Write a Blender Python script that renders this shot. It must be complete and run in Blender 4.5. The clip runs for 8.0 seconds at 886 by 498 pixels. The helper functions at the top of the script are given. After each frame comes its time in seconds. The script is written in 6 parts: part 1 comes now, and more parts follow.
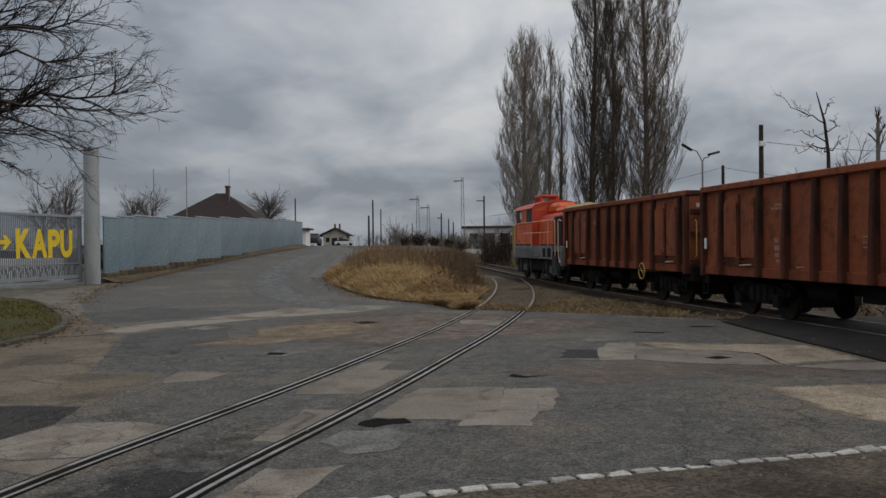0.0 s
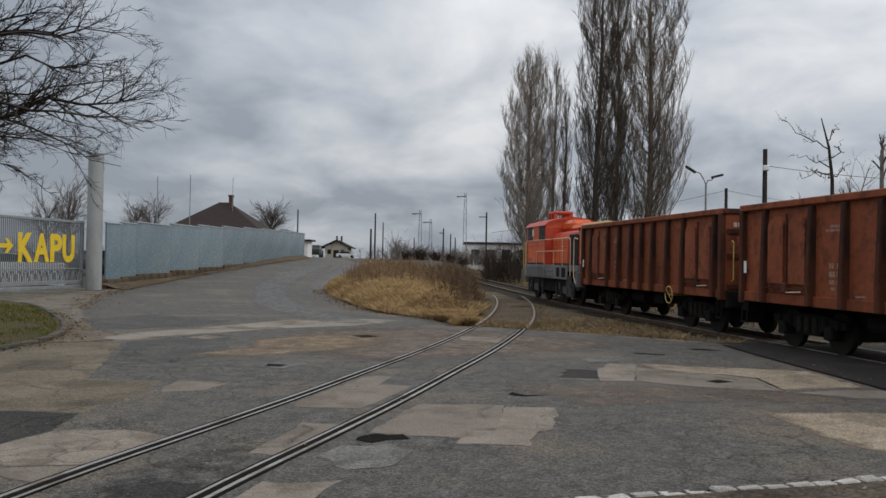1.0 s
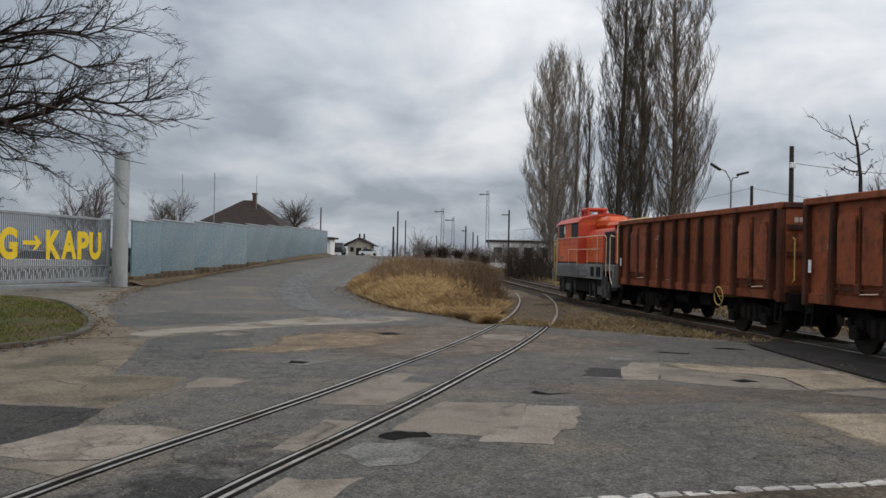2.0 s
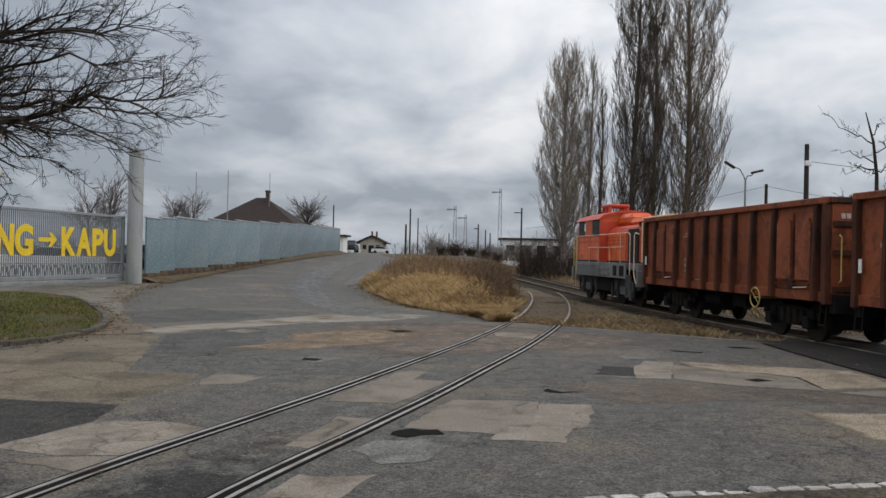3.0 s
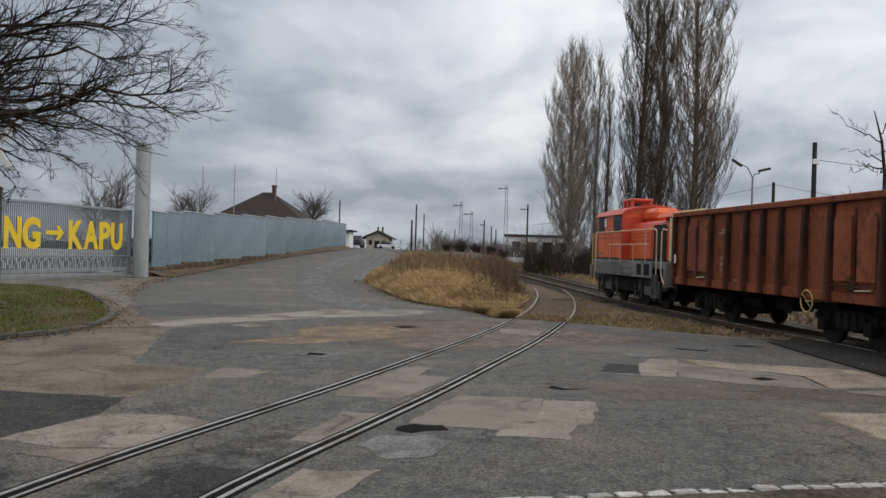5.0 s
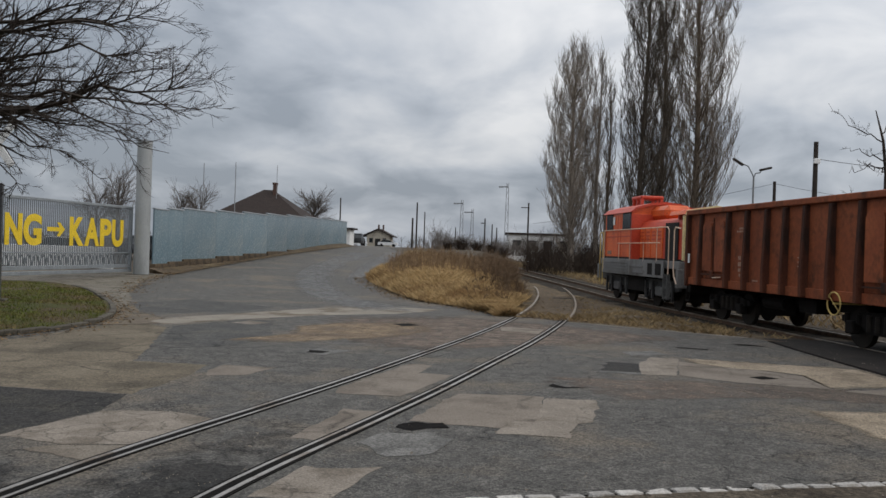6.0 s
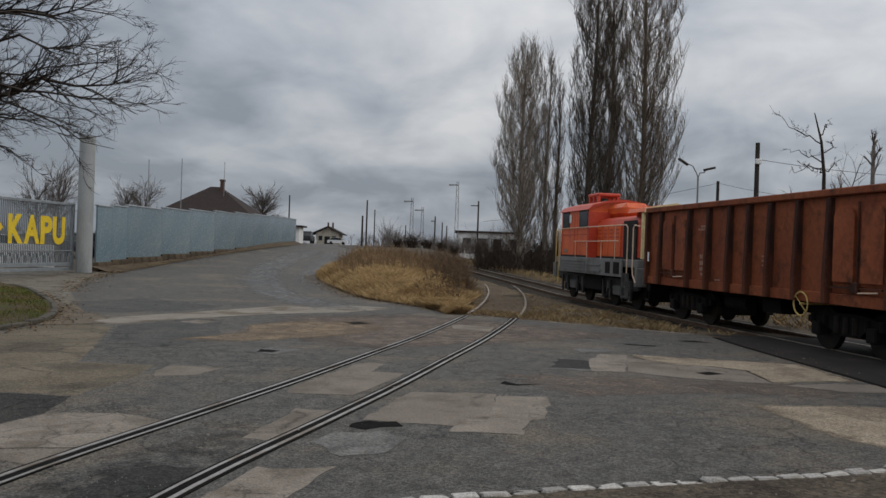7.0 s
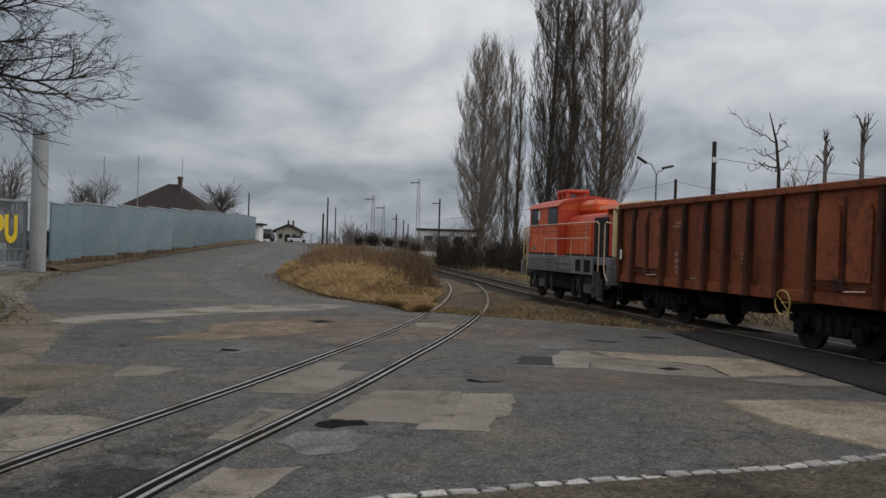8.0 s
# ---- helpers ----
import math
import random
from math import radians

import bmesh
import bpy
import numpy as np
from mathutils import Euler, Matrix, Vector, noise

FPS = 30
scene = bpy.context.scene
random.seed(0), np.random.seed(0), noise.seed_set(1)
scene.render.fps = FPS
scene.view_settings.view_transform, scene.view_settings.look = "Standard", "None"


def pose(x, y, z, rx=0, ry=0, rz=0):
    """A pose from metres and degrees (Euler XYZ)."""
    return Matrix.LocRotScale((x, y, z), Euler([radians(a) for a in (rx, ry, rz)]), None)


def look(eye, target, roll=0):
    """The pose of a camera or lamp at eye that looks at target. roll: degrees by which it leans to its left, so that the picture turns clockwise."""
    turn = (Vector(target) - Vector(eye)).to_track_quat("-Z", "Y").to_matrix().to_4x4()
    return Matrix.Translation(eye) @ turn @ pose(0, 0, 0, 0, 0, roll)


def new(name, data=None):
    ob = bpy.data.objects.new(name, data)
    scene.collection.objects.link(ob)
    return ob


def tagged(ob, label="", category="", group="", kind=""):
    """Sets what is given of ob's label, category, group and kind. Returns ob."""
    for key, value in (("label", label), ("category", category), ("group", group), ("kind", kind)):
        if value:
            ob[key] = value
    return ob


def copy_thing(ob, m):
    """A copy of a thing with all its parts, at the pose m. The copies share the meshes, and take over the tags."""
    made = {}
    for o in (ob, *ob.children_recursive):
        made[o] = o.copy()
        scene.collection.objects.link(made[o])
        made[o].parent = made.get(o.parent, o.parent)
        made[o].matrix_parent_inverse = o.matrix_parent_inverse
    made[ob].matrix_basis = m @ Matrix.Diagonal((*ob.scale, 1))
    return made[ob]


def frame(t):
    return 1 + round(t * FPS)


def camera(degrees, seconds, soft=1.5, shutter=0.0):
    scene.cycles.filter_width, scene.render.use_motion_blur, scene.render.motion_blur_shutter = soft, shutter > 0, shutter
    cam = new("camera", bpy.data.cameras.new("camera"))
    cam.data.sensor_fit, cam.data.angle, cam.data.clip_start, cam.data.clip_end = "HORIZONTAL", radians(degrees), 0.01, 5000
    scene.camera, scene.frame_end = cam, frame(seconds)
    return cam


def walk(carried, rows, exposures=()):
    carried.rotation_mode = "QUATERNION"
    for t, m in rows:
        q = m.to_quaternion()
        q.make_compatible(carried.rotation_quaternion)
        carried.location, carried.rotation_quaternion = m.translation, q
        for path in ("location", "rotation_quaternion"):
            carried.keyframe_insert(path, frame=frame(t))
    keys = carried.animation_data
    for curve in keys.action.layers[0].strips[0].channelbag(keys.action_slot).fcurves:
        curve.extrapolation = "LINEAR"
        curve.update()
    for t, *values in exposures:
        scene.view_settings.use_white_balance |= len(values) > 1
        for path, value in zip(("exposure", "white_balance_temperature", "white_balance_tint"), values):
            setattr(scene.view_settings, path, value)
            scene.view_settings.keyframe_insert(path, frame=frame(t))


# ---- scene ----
cam = camera(57.3, 8.0, soft=1.5)
EYE = 1.95
walk(cam, [
    (0.0, pose(0.045, -0.007, EYE - 0.021, 89.71, 0.56, 0.08)),
    (0.5, pose(0.041, -0.012, EYE - 0.012, 90.57, -0.06, -0.01)),
    (1.0, pose(0.022, 0.003, EYE - 0.007, 90.77, -1.02, 0.17)),
    (1.5, pose(0.023, 0.001, EYE - 0.004, 90.69, -1.12, 0.75)),
    (2.0, pose(0.021, 0.019, EYE - 0.01, 90.59, -1.12, 1.75)),
    (3.5, pose(0.015, 0.017, EYE - 0.007, 90.33, -1.38, 2.76)),
    (4.0, pose(0.016, -0.002, EYE - 0.006, 90.25, -1.57, 2.86)),
    (4.5, pose(0.018, 0.007, EYE - 0.006, 90.18, -1.62, 2.95)),
    (6.0, pose(0.009, 0.002, EYE - 0.008, 89.98, -1.91, 3.07)),
    (6.5, pose(-0.002, -0.023, EYE - 0.002, 89.93, -1.97, 2.02)),
    (7.0, pose(-0.032, -0.005, EYE - 0.004, 89.95, -1.94, -0.47)),
    (7.5, pose(-0.071, -0.014, EYE - 0.001, 89.93, -1.93, -2.32)),
    (8.0, pose(-0.083, 0.009, EYE - 0.007, 89.88, -1.82, -3.22)),
], exposures=[(0.0, -0.5), (0.5, -0.38), (1.0, -0.12), (2.0, 0.02), (3.5, 0.05), (4.5, 0.05), (6.0, -0.08), (6.5, -0.22), (7.0, -0.35), (8.0, -0.32)])

# ---- light: an overcast sky and a wide, weak sun behind the cloud ----
SUN_EL, SUN_AZ = 35.0, 100.0          # degrees; azimuth to the right of straight ahead
world = bpy.data.worlds.new("sky")
scene.world = world
world.use_nodes = True


def sky_nodes():
    nt = world.node_tree
    nt.nodes.clear()
    N, Lk = nt.nodes.new, nt.links.new
    out, bg = N("ShaderNodeOutputWorld"), N("ShaderNodeBackground")
    sky = N("ShaderNodeTexSky")
    sky.sky_type, sky.sun_disc = "NISHITA", False
    sky.sun_elevation, sky.sun_rotation = radians(SUN_EL), radians(SUN_AZ)
    sky.air_density, sky.dust_density = 1.2, 2.0
    coord, sep = N("ShaderNodeTexCoord"), N("ShaderNodeSeparateXYZ")
    Lk(coord.outputs["Generated"], sep.inputs[0])

    def calc(op, a, b=None, clamp=False):
        n = N("ShaderNodeMath")
        n.operation, n.use_clamp = op, clamp
        for i, v in enumerate((a, b)):
            if v is None:
                continue
            if isinstance(v, (int, float)):
                n.inputs[i].default_value = v
            else:
                Lk(v, n.inputs[i])
        return n.outputs[0]

    up = calc("MAXIMUM", sep.outputs[2], 0.0)
    deep = calc("ADD", up, 0.3)
    comb = N("ShaderNodeCombineXYZ")
    Lk(calc("DIVIDE", sep.outputs[0], deep), comb.inputs[0])
    Lk(calc("DIVIDE", sep.outputs[1], deep), comb.inputs[1])

    def cloud(scale, detail, rough, shift, stretch, distort=0.0):
        m = N("ShaderNodeMapping")
        m.inputs["Location"].default_value = shift
        m.inputs["Scale"].default_value = stretch
        m.inputs["Rotation"].default_value = (0, 0, radians(12))
        Lk(comb.outputs[0], m.inputs[0])
        n = N("ShaderNodeTexNoise")
        n.inputs["Scale"].default_value, n.inputs["Detail"].default_value = scale, detail
        n.inputs["Roughness"].default_value, n.inputs["Distortion"].default_value = rough, distort
        Lk(m.outputs[0], n.inputs["Vector"])
        return n.outputs["Fac"]

    big = cloud(1.25, 5, 0.5, (3.1, 1.7, 0), (1.0, 0.9, 1), 0.35)
    fine = cloud(3.4, 6, 0.5, (0.4, 5.2, 0), (1.0, 0.9, 1), 0.35)
    # cloud decks: a slate one low down, a pale broken one over it, grey above
    sway = calc("MULTIPLY", calc("SUBTRACT", big, 0.5), 0.28)
    deck = N("ShaderNodeValToRGB")
    deck.color_ramp.interpolation = "B_SPLINE"
    stops = [(0.0, 0.46), (0.055, 0.40), (0.14, 0.22), (0.23, 0.26), (0.36, 0.60), (0.50, 0.54), (0.66, 0.62), (1.0, 0.9)]
    for k, (at, v) in enumerate(stops):
        el_ = deck.color_ramp.elements[0] if k == 0 else deck.color_ramp.elements.new(at)
        el_.position, el_.color = at, (v, v, v, 1)
    deck.color_ramp.elements[-1].color = (0.9, 0.9, 0.9, 1)
    Lk(calc("ADD", calc("MULTIPLY", up, 2.0), sway), deck.inputs[0])
    east = calc("MULTIPLY", calc("ADD", sep.outputs[0], 0.14), 0.11)
    shape = calc("ADD", calc("MULTIPLY", big, 0.36), calc("MULTIPLY", fine, 0.36))
    shape = calc("ADD", calc("ADD", shape, calc("MULTIPLY", deck.outputs[0], 0.24)), east)
    ramp = N("ShaderNodeValToRGB")
    e = ramp.color_ramp.elements
    e[0].position, e[0].color = 0.40, (0.30, 0.335, 0.388, 1)
    e[1].position, e[1].color = 0.61, (0.74, 0.748, 0.765, 1)
    mid = e.new(0.48)
    mid.color = (0.455, 0.49, 0.545, 1)
    Lk(shape, ramp.inputs[0])
    # brighter towards the zenith, and a pale rim over the horizon
    lift = calc("ADD", calc("ADD", 0.98, calc("MULTIPLY", calc("MINIMUM", up, 0.35), 0.6)), calc("MULTIPLY", calc("POWER", up, 1.5), 0.75))
    side = calc("ADD", 1.0, calc("MULTIPLY", sep.outputs[0], 0.08))
    rim = calc("POWER", calc("SUBTRACT", 1.0, up, True), 22.0)
    glow = calc("ADD", calc("MULTIPLY", lift, side), calc("MULTIPLY", rim, 0.04))
    mul = N("ShaderNodeVectorMath")
    mul.operation = "SCALE"
    Lk(ramp.outputs[0], mul.inputs[0])
    Lk(glow, mul.inputs["Scale"])
    dim = N("ShaderNodeVectorMath")
    dim.operation = "SCALE"
    dim.inputs["Scale"].default_value = 0.1
    Lk(sky.outputs[0], dim.inputs[0])
    mix = N("ShaderNodeMix")
    mix.data_type = "RGBA"
    mix.inputs["Factor"].default_value = 0.93
    Lk(dim.outputs[0], mix.inputs[6])
    Lk(mul.outputs[0], mix.inputs[7])
    Lk(mix.outputs[2], bg.inputs[0])
    bg.inputs[1].default_value = 1.0
    Lk(bg.outputs[0], out.inputs[0])


sky_nodes()
sun_data = bpy.data.lights.new("sun", "SUN")
sun_data.energy, sun_data.angle, sun_data.color = 0.5, radians(25), (1.0, 0.96, 0.9)
sun = new("sun", sun_data)
az, el = radians(SUN_AZ), radians(SUN_EL)
sun.matrix_world = look((0, 0, 30), (-math.sin(az) * math.cos(el), -math.cos(az) * math.cos(el), 30 - math.sin(el)))


# ---- materials ----
def mat(name, a, b, scale=4.0, fine=40.0, rough=0.8, metal=0.0, bump=0.3, dist=0.01, c=None, c_scale=0.7, c_edge=(0.5, 0.62),
        stretch=(1, 1, 1), per_object=0.0, per_island=0.0, spec=0.22, cracks=0.0, contrast=0.2, fade=False, pebble=0.0, pebble_amount=0.4):
    """Two-tone noise colour with fine grain; c: a third colour in large stains; stretch: of the grain in metres."""
    m = bpy.data.materials.new(name)
    m.use_nodes = True
    nt = m.node_tree
    N, Lk = nt.nodes.new, nt.links.new
    bsdf = nt.nodes["Principled BSDF"]
    coord, mp = N("ShaderNodeTexCoord"), N("ShaderNodeMapping")
    Lk(coord.outputs["Object"], mp.inputs[0])
    mp.inputs["Scale"].default_value = stretch

    def noise_tex(s, d=6, r=0.6):
        n = N("ShaderNodeTexNoise")
        n.inputs["Scale"].default_value, n.inputs["Detail"].default_value, n.inputs["Roughness"].default_value = s, d, r
        Lk(mp.outputs[0], n.inputs["Vector"])
        return n.outputs["Fac"]

    def mixed(f, x, y, mode="MIX"):
        n = N("ShaderNodeMix")
        n.data_type, n.blend_type = "RGBA", mode
        for sock, v in ((n.inputs[0], f), (n.inputs[6], x), (n.inputs[7], y)):
            if isinstance(v, (int, float)):
                sock.default_value = v
            elif isinstance(v, tuple):
                sock.default_value = (*v, 1)
            else:
                Lk(v, sock)
        return n.outputs[2]

    def ramp(f, lo, hi):
        n = N("ShaderNodeMapRange")
        n.inputs[1].default_value, n.inputs[2].default_value = lo, hi
        Lk(f, n.inputs[0])
        return n.outputs[0]

    col = mixed(ramp(noise_tex(scale), 0.34, 0.66), a, b)
    if c:
        col = mixed(ramp(noise_tex(c_scale, 5, 0.65), *c_edge), col, c)
    grain = noise_tex(fine, 4, 0.7)
    shade = N("ShaderNodeMapRange")
    shade.inputs[1].default_value, shade.inputs[2].default_value = 0.36, 0.64
    shade.inputs[3].default_value, shade.inputs[4].default_value = 1 - contrast * 1.1, 1 + contrast
    Lk(grain, shade.inputs[0])
    tone = shade.outputs[0]
    if pebble:
        # single stones of the aggregate, each with a tone of its own
        cells = N("ShaderNodeTexVoronoi")
        cells.inputs["Scale"].default_value = pebble
        Lk(mp.outputs[0], cells.inputs["Vector"])
        lone = N("ShaderNodeSeparateColor")
        Lk(cells.outputs["Color"], lone.inputs[0])
        stone = N("ShaderNodeMapRange")
        stone.inputs[3].default_value, stone.inputs[4].default_value = 1 - pebble_amount, 1 + pebble_amount
        Lk(lone.outputs[0], stone.inputs[0])
        both = N("ShaderNodeMath")
        both.operation = "MULTIPLY"
        Lk(tone, both.inputs[0])
        Lk(stone.outputs[0], both.inputs[1])
        tone = both.outputs[0]
    if cracks:
        # a net of fine cracks, in some areas only
        bend = N("ShaderNodeMix")
        bend.data_type, bend.blend_type = "RGBA", "LINEAR_LIGHT"
        bend.inputs[0].default_value = 0.3
        warp = N("ShaderNodeTexNoise")
        warp.inputs["Scale"].default_value, warp.inputs["Detail"].default_value = 1.6, 4
        Lk(mp.outputs[0], warp.inputs["Vector"])
        Lk(mp.outputs[0], bend.inputs[6])
        Lk(warp.outputs["Color"], bend.inputs[7])
        vor = N("ShaderNodeTexVoronoi")
        vor.feature = "DISTANCE_TO_EDGE"
        vor.inputs["Scale"].default_value = cracks
        Lk(bend.outputs[2], vor.inputs["Vector"])
        line = ramp(vor.outputs["Distance"], 0.0, 0.04)
        where = ramp(noise_tex(0.45, 4, 0.6), 0.43, 0.56)
        hide = N("ShaderNodeMath")
        hide.operation = "MULTIPLY_ADD"
        inv = N("ShaderNodeMath")
        inv.operation, inv.inputs[0].default_value = "SUBTRACT", 1.0
        Lk(line, inv.inputs[1])
        Lk(inv.outputs[0], hide.inputs[0])
        scale_ = N("ShaderNodeMath")
        scale_.operation, scale_.inputs[1].default_value = "MULTIPLY", -0.5
        Lk(where, scale_.inputs[0])
        Lk(scale_.outputs[0], hide.inputs[1])
        Lk(tone, hide.inputs[2])
        tone = hide.outputs[0]
    g = N("ShaderNodeVectorMath")
    g.operation = "SCALE"
    Lk(col, g.inputs[0])
    Lk(tone, g.inputs["Scale"])
    col = g.outputs[0]
    if per_object or per_island:
        src = N("ShaderNodeObjectInfo").outputs["Random"] if per_object else N("ShaderNodeNewGeometry").outputs["Random Per Island"]
        amount = per_object or per_island
        r = N("ShaderNodeMapRange")
        r.inputs[3].default_value, r.inputs[4].default_value = 1 - amount, 1 + amount
        Lk(src, r.inputs[0])
        g2 = N("ShaderNodeVectorMath")
        g2.operation = "SCALE"
        Lk(col, g2.inputs[0])
        Lk(r.outputs[0], g2.inputs["Scale"])
        col = g2.outputs[0]
    Lk(col, bsdf.inputs["Base Color"])
    rr = N("ShaderNodeMapRange")
    rr.inputs[3].default_value, rr.inputs[4].default_value = max(rough - 0.12, 0.02), min(rough + 0.12, 1)
    Lk(grain, rr.inputs[0])
    Lk(rr.outputs[0], bsdf.inputs["Roughness"])
    bsdf.inputs["Metallic"].default_value = metal
    bsdf.inputs["Specular IOR Level"].default_value = spec
    if bump:
        bp = N("ShaderNodeBump")
        bp.inputs["Strength"].default_value, bp.inputs["Distance"].default_value = bump, dist
        Lk(grain, bp.inputs["Height"])
        Lk(bp.outputs[0], bsdf.inputs["Normal"])
    if fade:
        # worn away towards the rim, in ragged spots
        at = N("ShaderNodeAttribute")
        at.attribute_name = "rim"
        spots = noise_tex(2.6, 8, 0.7)
        add = N("ShaderNodeMath")
        add.operation = "ADD"
        Lk(at.outputs["Fac"], add.inputs[0])
        Lk(spots, add.inputs[1])
        Lk(ramp(add.outputs[0], 0.72, 1.12), bsdf.inputs["Alpha"])
    return m


ASPHALT = mat("asphalt", (0.067, 0.064, 0.058), (0.122, 0.115, 0.104), 3.6, 52, 0.78, c=(0.142, 0.120, 0.094), c_scale=0.33, bump=0.9, dist=0.02, cracks=1.3, contrast=0.46, pebble=42, pebble_amount=0.5, spec=0.3)
ASPHALT_DARK = mat("asphalt_dark", (0.028, 0.028, 0.027), (0.042, 0.039, 0.036), 1.5, 48, 0.9, c=(0.054, 0.050, 0.042), bump=0.8, cracks=1.2, contrast=0.45, pebble=42, pebble_amount=0.50)
ASPHALT_OLD = mat("asphalt_old", (0.030, 0.030, 0.031), (0.046, 0.044, 0.043), 1.5, 48, 0.88, c=(0.069, 0.065, 0.058), bump=0.8, cracks=1.2, contrast=0.5, pebble=42, pebble_amount=0.55, fade=True)
# smoother asphalt; its sky sheen is also painted in as a paler base colour
ASPHALT_SHEEN = mat("asphalt_sheen", (0.125, 0.123, 0.12), (0.165, 0.162, 0.158), 0.7, 45, 0.5, c=(0.095, 0.094, 0.09), c_scale=0.4, bump=0.25, contrast=0.35, fade=True)
PATCH_PALE = mat("patch_pale", (0.192, 0.165, 0.136), (0.255, 0.222, 0.185), 1.6, 60, 0.9, c=(0.146, 0.123, 0.098), c_scale=1.4, bump=0.5, cracks=2.2, contrast=0.24, pebble=55, pebble_amount=0.16)
PATCH_PINK = mat("patch_pinkish", (0.172, 0.146, 0.120), (0.218, 0.188, 0.156), 1.2, 60, 0.9, c=(0.142, 0.120, 0.098), c_scale=0.9, bump=0.5, contrast=0.22, pebble=55, pebble_amount=0.14, cracks=0.7)
PATCH_SAND = mat("patch_sandy", (0.245, 0.198, 0.142), (0.33, 0.272, 0.204), 1.4, 45, 0.95, c=(0.19, 0.153, 0.112), c_scale=1.2, bump=0.7, contrast=0.4, fade=True, pebble=45, pebble_amount=0.30)
CONCRETE_STRIP = mat("concrete_strip", (0.215, 0.192, 0.158), (0.275, 0.248, 0.208), 1.0, 30, 0.92, c=(0.133, 0.108, 0.078), c_scale=0.8, contrast=0.35)
DIRT = mat("dirt", (0.070, 0.056, 0.041), (0.119, 0.098, 0.073), 1.6, 28, 0.97, c=(0.049, 0.038, 0.028), c_scale=0.5, bump=0.9, dist=0.03, pebble=26, pebble_amount=0.45)
APRON = mat("apron_concrete", (0.131, 0.119, 0.098), (0.194, 0.173, 0.140), 2.2, 30, 0.95, c=(0.094, 0.083, 0.062), c_scale=0.9, cracks=0.9, contrast=0.4, pebble=30, pebble_amount=0.3)
LEAF = mat("dead_leaves", (0.10, 0.062, 0.03), (0.2, 0.135, 0.07), 3, 30, 0.95, bump=0, per_island=0.5)
DUST = mat("road_dust", (0.158, 0.122, 0.098), (0.208, 0.167, 0.136), 1.2, 45, 0.95, c=(0.116, 0.094, 0.078), c_scale=0.6, bump=0.4, contrast=0.4, fade=True, pebble=45, pebble_amount=0.35)
DUST_OCHRE = mat("ochre_dust", (0.20, 0.146, 0.096), (0.27, 0.205, 0.138), 2.2, 45, 0.95, c=(0.13, 0.1, 0.075), c_scale=1.3, bump=0.5, contrast=0.45, fade=True, pebble=40, pebble_amount=0.4)
RAIL_DULL = mat("rail_dull", (0.22, 0.182, 0.142), (0.31, 0.262, 0.21), 6, 60, 0.45, metal=0.3, bump=0.1, c=(0.120, 0.084, 0.060), c_scale=1.2)
DIRT_SLAB = mat("dirty_slab", (0.128, 0.106, 0.076), (0.178, 0.15, 0.11), 0.9, 40, 0.95, c=(0.092, 0.078, 0.057), c_scale=0.6, bump=0.6, cracks=0.8, contrast=0.3, pebble=40, pebble_amount=0.3)
PATCH_SLAB = mat("slab_brown", (0.14, 0.12, 0.095), (0.19, 0.165, 0.135), 1.2, 50, 0.92, c=(0.11, 0.09, 0.07), c_scale=0.9, bump=0.5, contrast=0.25, pebble=50, pebble_amount=0.2)
PATCH_WORN = mat("worn_repair", (0.115, 0.112, 0.105), (0.165, 0.16, 0.15), 1.6, 55, 0.85, c=(0.09, 0.088, 0.082), c_scale=2.0, bump=0.5, contrast=0.35, pebble=45, pebble_amount=0.35)
ASPHALT_MID = mat("asphalt_older", (0.06, 0.06, 0.058), (0.092, 0.089, 0.083), 1.5, 48, 0.85, c=(0.098, 0.092, 0.082), c_scale=0.9, bump=0.8, cracks=1.2, contrast=0.45, pebble=42, pebble_amount=0.5)
DIRT_ROAD = mat("dirty_road", (0.124, 0.102, 0.078), (0.179, 0.148, 0.109), 0.9, 40, 0.95, c=(0.088, 0.077, 0.062), c_scale=0.55, bump=0.6, cracks=0.8, contrast=0.38, fade=True, pebble=40, pebble_amount=0.35)
TRACK_SOIL = mat("track_soil", (0.078, 0.058, 0.038), (0.13, 0.098, 0.066), 1.4, 30, 0.97, c=(0.146, 0.110, 0.064), c_scale=0.5, bump=0.9, dist=0.03, contrast=0.4, pebble=20, pebble_amount=0.40)
STRAW_SOIL = mat("straw_soil", (0.19, 0.128, 0.06), (0.31, 0.22, 0.105), 2.5, 35, 0.97, c=(0.13, 0.085, 0.042), c_scale=0.45, bump=0.9, dist=0.04, contrast=0.4)
STRAW = mat("dry_grass", (0.36, 0.245, 0.115), (0.55, 0.40, 0.21), 0.9, 20, 0.95, bump=0, per_island=0.3, spec=0.08, c=(0.25, 0.155, 0.075), c_scale=0.42, c_edge=(0.48, 0.62))
WEED = mat("dry_weed", (0.160, 0.104, 0.060), (0.240, 0.164, 0.096), 1.0, 20, 0.9, bump=0, per_island=0.3)
VERGE = mat("verge_turf", (0.045, 0.056, 0.012), (0.075, 0.072, 0.022), 1.3, 34, 0.97, c=(0.085, 0.062, 0.034), c_scale=0.8, c_edge=(0.46, 0.58), bump=0.9, dist=0.03, contrast=0.5)
BLADE = mat("green_grass", (0.075, 0.098, 0.02), (0.15, 0.145, 0.042), 1.5, 20, 0.95, bump=0, per_island=0.45, spec=0.08, c=(0.15, 0.115, 0.055), c_scale=0.7, c_edge=(0.5, 0.6))
